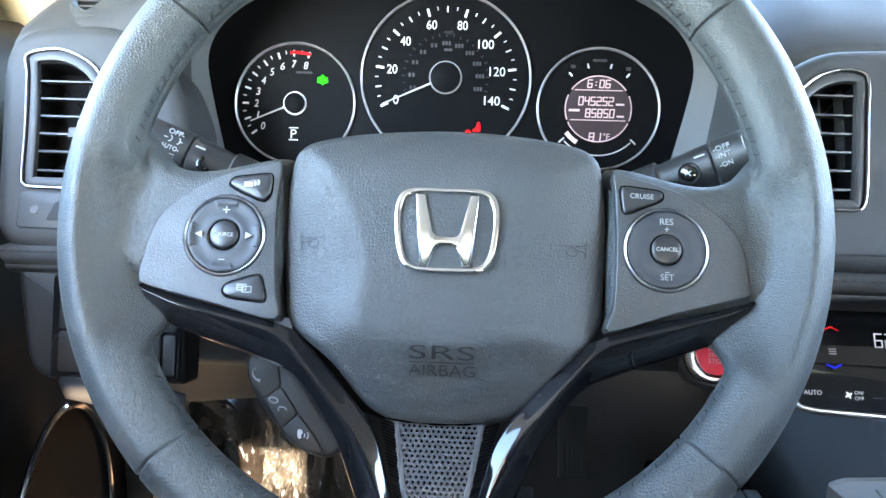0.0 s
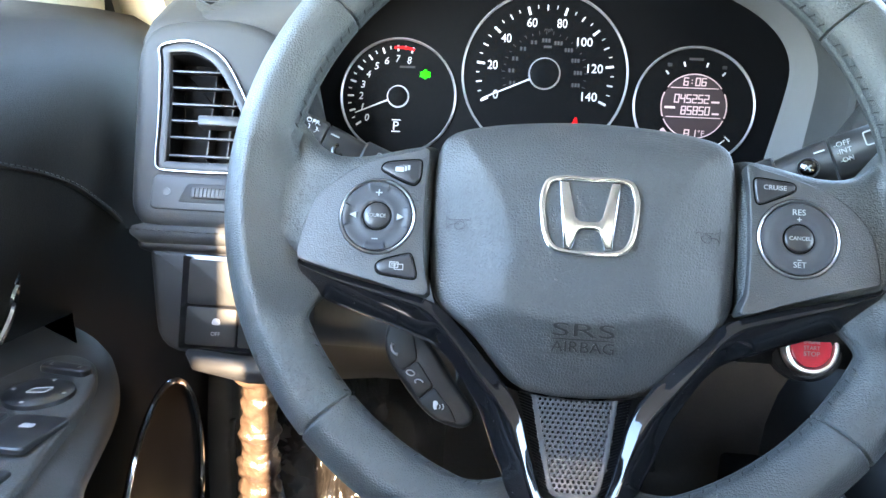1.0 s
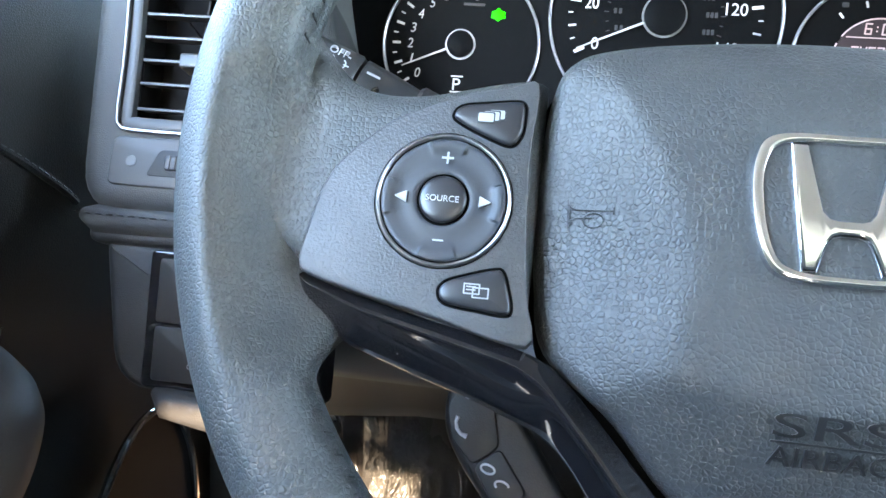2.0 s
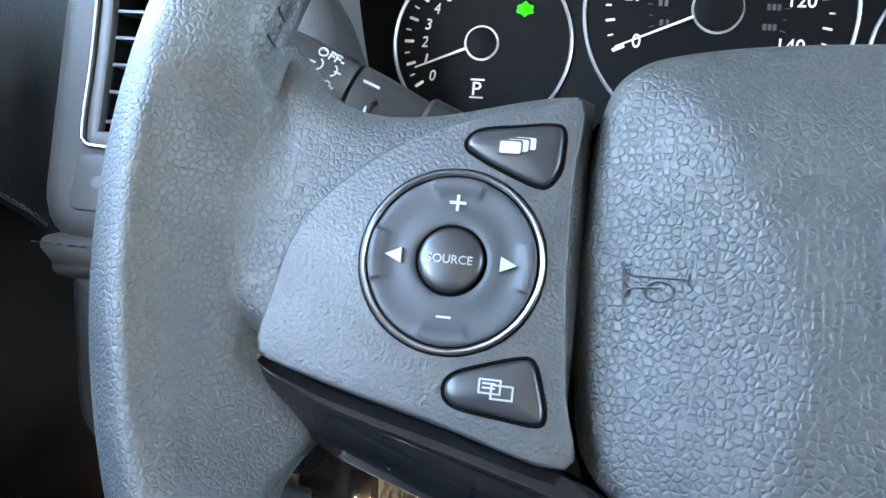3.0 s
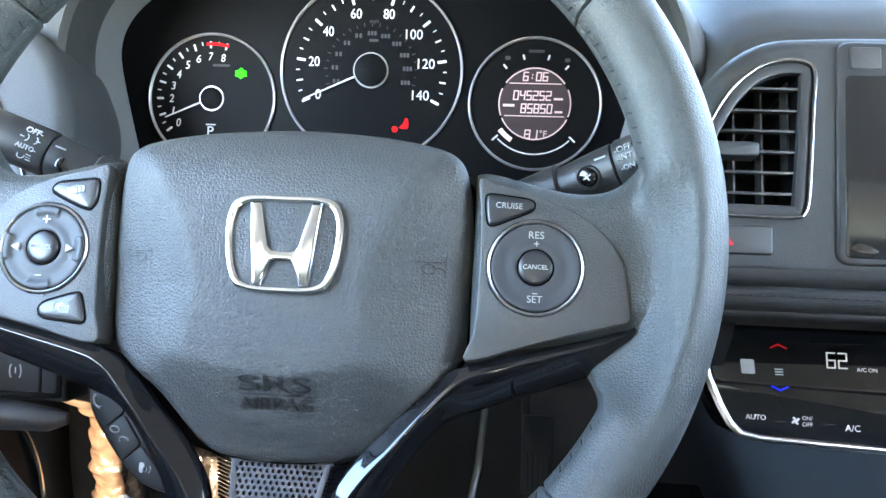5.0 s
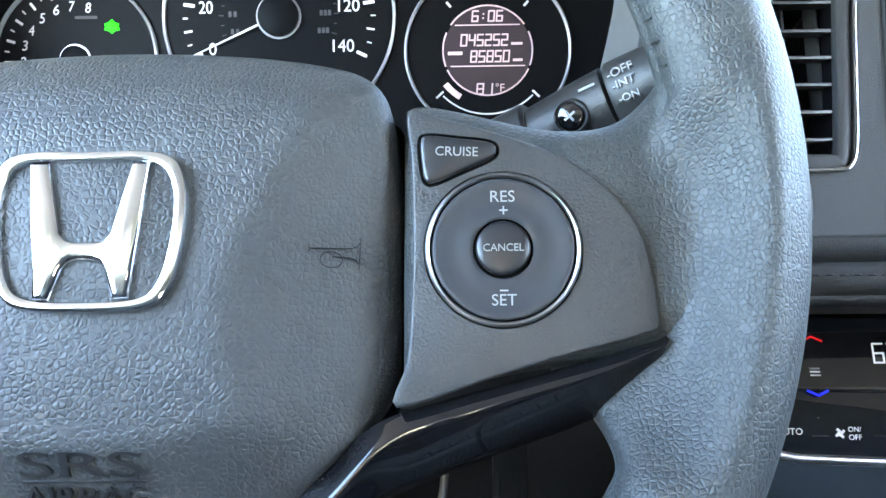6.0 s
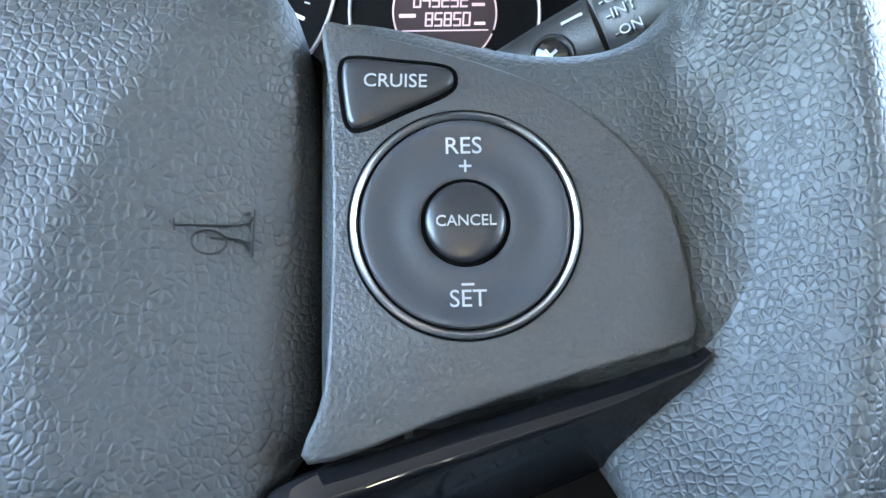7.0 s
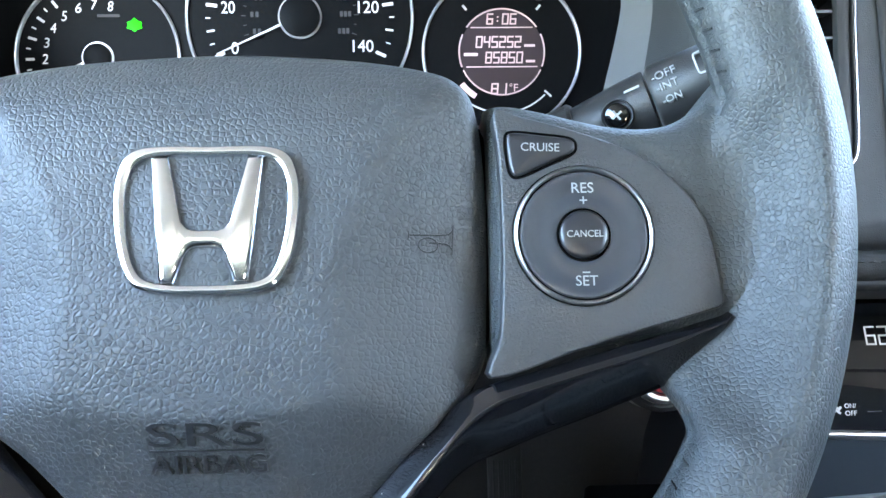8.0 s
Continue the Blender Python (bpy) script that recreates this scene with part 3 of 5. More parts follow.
def gloss_trim(s, label):
    """A lipped strip swept between its upper and its lower edge."""
    up, low = [], []
    for (ux, uy), (lx, ly) in TRIM:
        lift = 2.6 * step(70, 140, -ux) if s > 0 else 0
        cx = 1.5
        up.append(Vector((cx + s * (-ux + cx), uy + lift)) if s > 0 else Vector((ux, uy)))
        low.append(Vector((cx + s * (-lx + cx), ly + lift)) if s > 0 else Vector((lx, ly)))

    def fine(pts):
        out, k = [], len(pts)
        for i in range(k - 1):
            p0, p1, p2, p3 = pts[max(i - 1, 0)], pts[i], pts[i + 1], pts[min(i + 2, k - 1)]
            for j in range(6):
                t = j / 6
                out.append(0.5 * (2 * p1 + (p2 - p0) * t + (2 * p0 - 5 * p1 + 4 * p2 - p3) * t * t + (3 * p1 - p0 - 3 * p2 + p3) * t ** 3))
        return out + [pts[-1]]

    u, w = fine(up), fine(low)
    thin = [(0.0, -13), (0.0, -4.6), (0.012, -4.0), (0.03, -3.6), (0.06, -3.2), (0.13, -2.2), (0.20, -1.3), (0.235, -1.0), (0.26, -0.95), (0.285, -1.1), (0.34, -1.7), (0.45, -3.0), (0.58, -4.6), (0.72, -6.8), (0.87, -9.2), (0.93, -10.2), (0.97, -11.2), (1.0, -13), (0.9, -16), (0.2, -16)]
    broad = [(0.0, -14), (0.0, -8.2), (0.02, -7.6), (0.05, -7.1), (0.10, -6.4), (0.20, -4.8), (0.30, -3.1), (0.37, -1.9), (0.42, -1.3), (0.46, -1.15), (0.50, -1.4), (0.56, -2.2), (0.65, -4.1), (0.75, -6.5), (0.87, -9.2), (0.93, -10.2), (0.97, -11.2), (1.0, -13), (0.9, -16), (0.2, -16)]
    rings = []
    for a, b in zip(u, w):
        k = min(1, 0.35 + (b - a).length / 9)
        m = step(82, 62, abs(a.x - 1.5)) * step(16, 46, abs(a.x - 1.5))
        rings.append([(*((a + (b - a) * (f + (g - f) * m)) * MM), (z + (y - z) * m) * k * MM) for (f, z), (g, y) in zip(thin, broad)])
    bm = bmesh.new()
    skin(bm, rings, cap0=True, cap1=True)
    return part("gloss_trim", bm, GLOSS, wheel, label, sharp=50)


gloss_trim(-1, "gloss piano-black lower spoke trim"), gloss_trim(1, "gloss piano-black lower spoke trim")

# perforated grille between the lower spokes
grille = [(-19.6, -85), (24.4, -85), (21.4, -101), (18.2, -117), (15, -130), (13.4, -133.6), (10, -135), (-5, -135), (-8.6, -133.6), (-10.2, -130), (-13.4, -117), (-16.6, -101)]
part("grille_back", plate([Vector(p) for p in grille], -40, -28.5, 0.2), GAP_SHADE, wheel)
bm = bmesh.new()
gl = [Vector(p) for p in grille]


def inside(p, loop):
    hit = False
    for a, b in zip(loop, loop[1:] + loop[:1]):
        if (a.y > p.y) != (b.y > p.y) and p.x < (b.x - a.x) * (p.y - a.y) / (b.y - a.y) + a.x:
            hit = not hit
    return hit


SX, SY = 2.7, 2.3
for j in range(24):
    for i in range(20):
        c = Vector((-22 + SX * (i + 0.5 * (j % 2)), -86 - SY * j))
        if not inside(c, gl):
            continue
        hexa = [c + Vector((SX / 2 * x, SY * y)) for x, y in ((0, 0.667), (1, 0.333), (1, -0.333), (0, -0.667), (-1, -0.333), (-1, 0.333))]
        hole = [c + Vector((0.9 * math.cos(q), 0.9 * math.sin(q))) for q in (radians(90 - 60 * k) for k in range(6))]
        skin(bm, [[(p.x * MM, p.y * MM, z * MM) for p in lp] for lp, z in ((hexa, -8), (hole, -8.0), (hole, -11.5))])
bmesh.ops.remove_doubles(bm, verts=bm.verts, dist=2e-5)


def dip(bm):
    for v in bm.verts:
        v.co.z -= 0.42 * max(0.0, v.co.y + 0.116)
    return bm


dip(bm)
tagged(part("grille_mesh", bm, MESH_GREY, wheel, "grey perforated grille insert", sharp=20), kind="stuff")
grille_rim = rounded([Vector(p) for p in grille], 1.0, 2)
part("grille_frame", dip(frame_plate(inset(grille_rim, -0.6), inset(grille_rim, 2.0), -14, -7.8, 0.2)), MESH_GREY, wheel)

# ribbed strips between the grille and the gloss trims
for side in (-1, 1):
    bm = bmesh.new()
    for k in range(30):
        y = -87 - 1.55 * k
        x_in = 2.4 + side * (21.6 - 0.205 * (-y - 85))
        wide = 8.5 - 0.09 * (-y - 85)
        tube([(x_in, y - 1.2, -9.4), (x_in + side * wide * 0.5, y, -8.9), (x_in + side * wide, y + 1.2, -9.8)], 0.62, 5, unit=MM, bm=bm)
    tagged(part("ribbed_strip", dip(bm), BLACK, wheel, "ribbed black edging strip"), kind="stuff")

# telephone switches behind the lower spoke
pod = part("phone_switch_pod", plate(smooth_loop([(-101, -50), (-104.5, -60), (-102, -72), (-92, -86), (-80, -99), (-70, -105.5), (-56, -108), (-50, -100), (-62, -84), (-78, -62), (-88, -48)], 5), -66, -47.4, 3), BANK, wheel, "black telephone switch pod")
for loop in ([(-100, -53), (-103, -61), (-100.5, -71), (-93, -78.5), (-85, -72.0), (-88, -58)], [(-92, -79.6), (-84.3, -73), (-74.6, -86), (-82.6, -93.6)], [(-81.6, -94.6), (-73.8, -87), (-64, -98), (-60, -105.5), (-70, -104)]):
    part("phone_key", plate(inset(rounded([Vector(p) for p in loop], 2, 3), -0.4), -49, -46.2, 0.5), BANK, pod)
hook = [(-99.2, -63.6), (-99.9, -65.4), (-99.4, -67.6), (-97.9, -69.3), (-95.8, -69.9)]
part("phone_sign", tube([(x, y, -45.9) for x, y in hook], [0.95, 0.6, 0.6, 0.6, 0.95], 6, unit=MM), PRINT, pod, "white handset sign")
for k, (x, y) in enumerate(((-87.6, -79.6), (-82.4, -84.4))):
    loop = [(x + 2.3 * math.cos(q) + 0.5 * math.sin(q), y + 1.3 * math.sin(q) - 0.7 * math.cos(q), -45.9) for q in (radians((20 if k else -40) + 24 * i) for i in range(10 if k else 15))]
    part("phone_sign", tube(loop, 0.42, 5, closed=not k, unit=MM), PRINT, pod)
part("voice_sign", plate(smooth_loop([(-73.4, -94.6), (-71.6, -94.2), (-70.6, -95.6), (-71.4, -97.2), (-71.2, -98.6), (-73.0, -98.6)], 3), -46.5, -45.9, 0.1), PRINT, pod)
for k in range(2):
    part("voice_sign", tube([(-70.4 + 1.4 * k + (1.0 + 0.5 * k) * math.cos(q), -97.2 + (1.2 + 0.6 * k) * math.sin(q), -45.9) for q in (radians(-60 + 20 * i) for i in range(7))], 0.3, 5, unit=MM), PRINT, pod)

# ---- instrument cluster ----
cluster = thing("instrument_cluster", pose(0, 0.291, 0.735, 78, 0, 0), "black instrument cluster with three silver-ringed lit dials", "instrument cluster")


def arch(w0, w1, top, bottom, mid, n=56, p=2.3, feet=6):
    """Upper outline of the binnacle: left foot, over the top, right foot."""
    out = [(w0, bottom + (mid - bottom) * k / feet) for k in range(feet)]
    half, cx = (w1 - w0) / 2, (w0 + w1) / 2
    for i in range(n + 1):
        a = math.pi * (1 - i / n)
        c, s = math.cos(a), math.sin(a)
        out.append((cx + half * math.copysign(abs(c) ** (2 / p), c), mid + (top - mid) * abs(s) ** (2 / p)))
    return out + [(w1, mid + (bottom - mid) * (k + 1) / feet) for k in range(feet)]


def taper(pts, z0, slope):
    """Draws the feet of an arch together below z0."""
    return [(x - math.copysign(slope * 0.5 * (z0 - z + math.hypot(z0 - z, 0.03)), x), z) for x, z in pts]


face_line = taper(arch(-0.226, 0.200, 0.098, -0.078, 0.0), 0.015, 0.27)
face_loop = [Vector((x * 1000, z * 1000)) for x, z in face_line]
part("face", plate(face_loop, -12, 0, 0.5), BLACK, cluster, "matt black face")


def tick(parent, cx, cy, ang, r0, r1, w, mat, z=0.4):
    r, q = (r0 + r1) / 2, radians(ang)
    return bar("tick", cx + r * math.cos(q), cy + r * math.sin(q), r1 - r0, w, z, mat, parent, turn=ang)


def gauge(name, cx, cy, r, hub_r):
    base = part(name, lathe([(r + 0.5, 0.0), (r + 0.5, 0.35), (r, 0.35), (0.1, 0.3)], 72), BLACK, cluster, at=pose(cx * MM, cy * MM, 0.0004))
    part("ring", lathe([(r + 1.6, 0), (r + 1.4, 2.4), (r + 0.6, 3.0), (r - 0.1, 2.4), (r - 0.4, 0)], 96), LENS_RING, base, "thin silver ring")
    if hub_r:
        part("hub_ring", lathe([(hub_r + 0.4, 0.3), (hub_r + 0.4, 1.6), (hub_r - 0.6, 1.6), (hub_r - 0.8, 0.5)], 48), LENS_RING, base)
        part("hub_cap", lathe([(hub_r - 0.8, 0.3), (hub_r - 0.8, 3.2), (hub_r - 2, 3.8), (0.1, 3.9)], 48), BLACK, base)
    return base


def needle(base, ang, r0, r1):
    q = radians(ang)
    part("needle", tube([(r0 * math.cos(q), r0 * math.sin(q), 2.6), (r1 * math.cos(q), r1 * math.sin(q), 2.2)], [0.8, 0.45], 6, unit=MM), GLOW, base, "slim white needle")


SEG = {"0": "abcdef", "1": "bc", "2": "abged", "3": "abgcd", "4": "fgbc", "5": "afgcd", "6": "afgedc", "7": "abc", "8": "abcdefg", "9": "abcfgd"}
SEG_BOX = {"a": (0, 1, 1), "g": (0, 0, 1), "d": (0, -1, 1), "f": (-1, 0.5, 0), "b": (1, 0.5, 0), "e": (-1, -0.5, 0), "c": (1, -0.5, 0)}


def lcd_digits(name, body, width, height, mat, parent, x, y, z, label=""):
    """Seven-bar figures, each one a part."""
    k = len(body)
    pitch = width / k
    w, h, t = pitch * 0.34, height / 2 - 0.4, 0.95
    for i, ch in enumerate(body):
        bm = bmesh.new()
        if ch == ":":
            for q in (-1, 1):
                plate(box_loop(-t / 2, q * h * 0.4 - t / 2, t / 2, q * h * 0.4 + t / 2, 0.1, 1), 0, 0.12, 0.03, bm=bm)
        for sname in SEG.get(ch, ""):
            sx, sy, flat = SEG_BOX[sname]
            lx, ly = (w + t * 0.4, t / 2) if flat else (t / 2, h / 2 + t * 0.4)
            plate(box_loop(sx * w - lx, sy * h - ly, sx * w + lx, sy * h + ly, 0.15, 1), 0, 0.12, 0.03, bm=bm)
        for v in bm.verts:
            v.co.x += v.co.y * 0.08
        part(name, bm, mat, parent, label, at=pose((x + (i - (k - 1) / 2) * pitch) * MM, y * MM, z * MM))


C78 = math.cos(radians(12))
TX, TY = -142, (0.713 - 0.735) / C78 * 1000
tach = gauge("tachometer", TX, TY, 50.5, 9.5)
for i in range(9):
    a = 216 - i * 17.6
    tick(tach, 0, 0, a, 40, 45.5, 1.6, GLOW)
    writing("numeral", str(i), 3.6 if i != 1 else 2.2, GLOW, tach, 33.5 * math.cos(radians(a)), 33.5 * math.sin(radians(a)), 0.4, height=6.2, lean=0.15)
    if i < 8:
        tick(tach, 0, 0, a - 8.8, 42.5, 45.5, 0.9, GLOW)
arc = [(43.4 * math.cos(radians(a)), 43.4 * math.sin(radians(a)), 0.8) for a in range(73, 100, 3)]
part("red_zone", tube(arc, 1.3, 6, unit=MM, squash=0.3), RED_GLOW, tach, "red zone arc")
needle(tach, 203, 10, 41)
bar("scale_caption", 7, 26.5, 14, 1.8, 0.4, GLOW_DIM, tach)
writing("gear_letter", "P", 5.0, GLOW, tach, -0.5, -26, 0.4, height=7.6)
for y in (-20.8, -31.0):
    bar("gear_line", -0.5, y, 8, 0.9, 0.4, GLOW, tach)
part("green_light", plate([Vector(p) for p in ((23.2, 25), (25.2, 23), (27.6, 22.4), (27.4, 20.4), (28, 18.4), (25.2, 17.8), (23.2, 16.2), (21.2, 17.8), (18.4, 18.4), (19, 20.4), (18.8, 22.4), (21.2, 23))], 0.3, 0.7, 0.1), GREEN_GLOW, tach, "lit green indicator leaf")

SX0, SY0 = -14, (0.7375 - 0.735) / C78 * 1000
speedo = gauge("speedometer", SX0, SY0, 71, 13.5)
for i in range(29):
    v = 5 * i
    a = 205 - v * 230 / 140
    big, mid10 = v % 20 == 0, v % 10 == 0
    tick(speedo, 0, 0, a, 53 if big else 55 if mid10 else 57, 60, 2.0 if big else 1.2 if mid10 else 0.8, GLOW)
    if big:
        rr = 46 if v < 100 else 44
        writing("numeral", str(v), 4.6 * len(str(v)) - (0.6 if len(str(v)) > 1 else 0), GLOW, speedo, rr * math.cos(radians(a)), rr * math.sin(radians(a)), 0.4, height=7.6)
for i in range(11):
    a = 198 - i * 21.6
    for q in ((-1.6, 1.6) if i < 5 else (-2.6, 0.0, 2.6)):
        bar("inner_numeral", 29 * math.cos(radians(a)) + q, 29 * math.sin(radians(a)), 1.9, 3.4, 0.4, GLOW_DIM, speedo)
for i in range(23):
    tick(speedo, 0, 0, 198 - i * 9.8, 34.5, 36.5 if i % 2 else 37.5, 0.5, GLOW_DIM)
writing("caption", "mph", 7, GLOW_DIM, speedo, 1.5, 38, 0.4)
bar("caption", 1.5, 23.5, 7, 2, 0.4, GLOW_DIM, speedo)
needle(speedo, 204, 14, 58)
part("seat_belt_light", plate(smooth_loop([(24, -44), (27, -41), (28.5, -37), (30.5, -37.5), (31, -44), (27.5, -45)], 3), 0.3, 0.7, 0.1), RED_GLOW, speedo, "lit red warning lamp")
part("warning_light", lathe([(2.4, 0.3), (2.2, 0.7), (0.1, 0.7)], 20), RED_GLOW, speedo, "lit red warning lamp", at=pose(20.5 * MM, -45.5 * MM, 0))

LX, LY = 115, (0.715 - 0.735) / C78 * 1000
info = gauge("fuel_gauge", LX, LY, 50, 0)
part("lcd", lathe([(27, 0.3), (27, 0.5), (0.1, 0.5)], 64), LCD_BACK, info, "round dark lcd display")
for a0, a1, rr, w in ((35, 145, 27.5, 0.5), (205, 335, 27.5, 0.5), (-20, 24, 27.5, 0.5), (156, 200, 27.5, 0.5)):
    part("lcd_ring", tube([(rr * math.cos(radians(a0 + (a1 - a0) * i / 16)), rr * math.sin(radians(a0 + (a1 - a0) * i / 16)), 0.8) for i in range(17)], w, 5, unit=MM), LCD, info)
lcd_digits("clock_digit", "6:06", 20, 7, LCD, info, 0, 21.0, 0.6)
lcd_digits("odometer_digit", "045252", 30, 7.4, LCD, info, -2, 6.4, 0.6)
bar("unit_caption", 18, 4.0, 7, 1.6, 0.6, LCD, info)
lcd_digits("trip_digit", "85850", 25, 7.4, LCD, info, 1.5, -3.6, 0.6)
bar("unit_caption", 18.5, -6, 6, 1.6, 0.6, LCD, info)
bar("trip_caption", -20, -1.5, 9, 2.0, 0.6, LCD, info)
lcd_digits("temperature_digit", "81", 11, 7.0, LCD, info, -2, -23.5, 0.6)
writing("unit_letter", "°F", 5.5, LCD, info, 7.5, -22.8, 0.6)
for y, w in ((15.6, 40), (-9.5, 46)):
    bar("lcd_line", 0, y, w, 0.7, 0.6, LCD, info)
for a in (50, 75, 105, 130):
    tick(info, 0, 0, a, 35, 39, 1.4, GLOW)
bar("fuel_caption", 0, 40.5, 12, 2.2, 0.4, GLOW_DIM, info)
bar("fuel_caption", -22, 35, 4, 3, 0.4, GLOW_DIM, info)
bar("fuel_caption", 24, 34, 4, 3, 0.4, GLOW_DIM, info)
part("temperature_arc", tube([(39 * math.cos(radians(a)), 39 * math.sin(radians(a)), 0.8) for a in range(225, 318, 6)], 0.5, 5, unit=MM), GLOW, info)
part("temperature_bar", tube([(33 * math.cos(radians(a)), 33 * math.sin(radians(a)), 0.8) for a in range(218, 240, 3)], 2.0, 6, unit=MM, squash=0.3), LCD, info, "lit pale level bar")
for a in (222, 318):
    tick(info, 0, 0, a, 37, 43, 1.2, GLOW)

# reset knob on its stem
part("trip_knob", lathe([(2.6, 0), (2.6, 38), (3.6, 40), (3.9, 44), (3.6, 46.5), (2.6, 47.4), (0.1, 47.8)], 28), VENT_GREY, cluster, "grey reset knob", at=pose(0.101, 0.074, 0))

# binnacle: shade over and round the cluster
binnacle = thing("cluster_binnacle", pose(0, 0, 0), "grey soft-touch binnacle hood round the instrument cluster", "dashboard hood")
bm = bmesh.new()
lip = [(x, 0.205 + 0.15 * (z - 0.72), z) for x, z in taper(arch(-0.219, 0.212, 0.862, 0.62, 0.72), 0.75, 0.12)]
back = [(x, 0.2915 + 0.208 * z, 0.735 + 0.978 * z) for x, z in taper(arch(-0.224, 0.198, 0.096, -0.078, 0.0), 0.015, 0.27)]
mid_ring = [tuple((Vector(a) * 0.5 + Vector(b) * 0.5)) for a, b in zip(lip, back)]
skin(bm, [mid_ring, [tuple(Vector(a) * 0.4 + Vector(b) * 0.6) for a, b in zip(mid_ring, back)], back], closed=False)
part("tunnel", bm, BEZEL, binnacle, "light grey inner side walls")
bm = bmesh.new()
skin(bm, [lip, [tuple(Vector(a) * 0.6 + Vector(b) * 0.4 + Vector((0.0015 if a[0] < 0 else -0.0015, 0, 0))) for a, b in zip(lip, mid_ring)], mid_ring], closed=False)
part("tunnel_lip", bm, DASH, binnacle, "dark grey outer lip")
bm = bmesh.new()
lip_line = [Vector((x, 0.205 + 0.15 * (z - 0.72), z)) for x, z in taper(arch(-0.219, 0.212, 0.862, 0.62, 0.72, n=40, feet=1), 0.75, 0.12)]
FAR = [(0.0, 0.0, 0.50, 0.838), (0.3, 0.13, 0.44, 0.828), (0.5, 0.248, 0.34, 0.806), (0.6, 0.298, 0.26, 0.788), (0.7, 0.283, 0.21, 0.775), (0.85, 0.244, 0.197, 0.75), (0.95, 0.232, 0.19, 0.71), (1.0, 0.230, 0.185, 0.62)]


def far_point(f, side):
    for (f0, *a), (f1, *b) in zip(FAR, FAR[1:]):
        if f <= f1:
            t = (f - f0) / (f1 - f0)
            x, y, z = (p + (q - p) * t for p, q in zip(a, b))
            return Vector((-0.008 + side * (x - (0.05 * step(0.35, 0.6, f) * step(0.95, 0.7, f) if side > 0 else 0.0)), y, z - (0.03 * step(0.1, 0.6, f) if side > 0 else 0.0)))


half = (len(lip_line) - 1) / 2
far_line = [far_point(min(1.0, abs(i - half) / half), 1 if i > half else -1) for i in range(len(lip_line))]
rings = [lip_line, [p + Vector((0.003 * (1 if p.x > -0.008 else -1), -0.005, 0.003)) for p in lip_line]]
for k in range(1, 13):
    t = k / 12
    rings.append([Vector((a.x + (b.x - a.x) * t, a.y + (b.y - a.y) * t ** 1.2, a.z + 0.006 * (1 - t) + (b.z - a.z) * t ** 1.5)) for a, b in zip(lip_line, far_line)])
skin(bm, rings, closed=False)
part("hood", bm, DASH, binnacle, "grey grained hood")
part("black_liner", plate([Vector((x * 1000, z * 1000)) for x, z in arch(-0.15, 0.12, 0.122, 0.085, 0.09)], -30, -2, 1), BLACK, binnacle, at=pose(0, 0.291, 0.735, 78, 0, 0))

# ---- dashboard ----
dash = thing("dashboard", pose(0, 0, 0), "grey and black soft-touch dashboard with stitched edge", "dashboard")
FAS = pose(0, 0.145, 0.658, 67, 0, 0)


VENT_R = [(277, 98), (263, 100.5), (247, 96), (235, 87), (225, 75), (213, 53), (203, 29), (198, 9), (201, 1), (211, 0), (237, 0), (265, 0), (272, 3), (275, 14), (277, 40), (279, 70), (280.5, 89)]
VENT_L = [(310, 97), (290, 102.5), (272, 98), (256, 87), (240, 63), (226, 36), (214, 12), (214, 2), (225, -1), (255, -2), (290, -2), (299, 0), (302, 8), (304, 40), (308, 80)]


def fascia(name, loop, hole, label, depth=-70, bevel=12):
    return part(name, plate_hole(loop, inset(smooth_loop([Vector(p) for p in hole], 6), 1.0), depth, 0, bevel), DASH, dash, label, at=FAS)


fascia("side_fascia", rounded([Vector(p) for p in ((-318, -44), (-196, -44), (-190, 60), (-215, 112), (-260, 126), (-333, 118))], [26, 10, 20, 40, 50, 34], 6), [(-x, y) for x, y in VENT_L], "grey vent surround")
fascia("centre_fascia", rounded([Vector(p) for p in ((190, -40), (640, -40), (640, 119), (300, 119), (245, 116), (212, 84), (192, 40))], [10, 20, 30, 60, 40, 30, 20], 6), VENT_R, "grey centre stack surround")
# top of the dashboard
bm = bmesh.new()
prof = [(0.205, 0.750), (0.203, 0.760), (0.212, 0.770), (0.235, 0.784), (0.26, 0.7965), (0.29, 0.811), (0.33, 0.828), (0.40, 0.848), (0.55, 0.865), (0.75, 0.875), (1.0, 0.90)]
rings = [[(x + 0.10 * dx * max(0.0, y - 0.2), y, z - sink) for y, z in prof] for x, sink, dx in ((-0.337, 0.03, 1.0), (-0.335, 0.010, 1.0), (-0.331, 0.003, 1.0), (-0.322, 0.0, 1.0), (-0.28, 0.0, 0.5), (-0.245, 0.0, 0.0), (-0.232, 0.012, 0.0))]
skin(bm, rings, closed=False)
part("top_pad_left", bm, DASH, dash, "grey grained top pad", sharp=60)
bm = bmesh.new()
skin(bm, [[(x, y, z - sink) for y, z in prof] for x, sink in ((0.216, 0.034), (0.225, 0.02), (0.24, 0.008), (0.26, 0.002), (0.28, 0.0), (0.35, 0.0), (0.6, 0.0), (1.05, 0.0))], closed=False)
part("top_pad", bm, DASH, dash, "grey grained top pad", sharp=60)
bm = bmesh.new()
skin(bm, [[(x, y, z) for x in (-0.49, -0.2, 0.2, 1.05)] for y, z in ((0.36, 0.79), (0.6, 0.845), (1.02, 0.898))], closed=False)
part("windscreen_shelf", bm, DASH, dash)
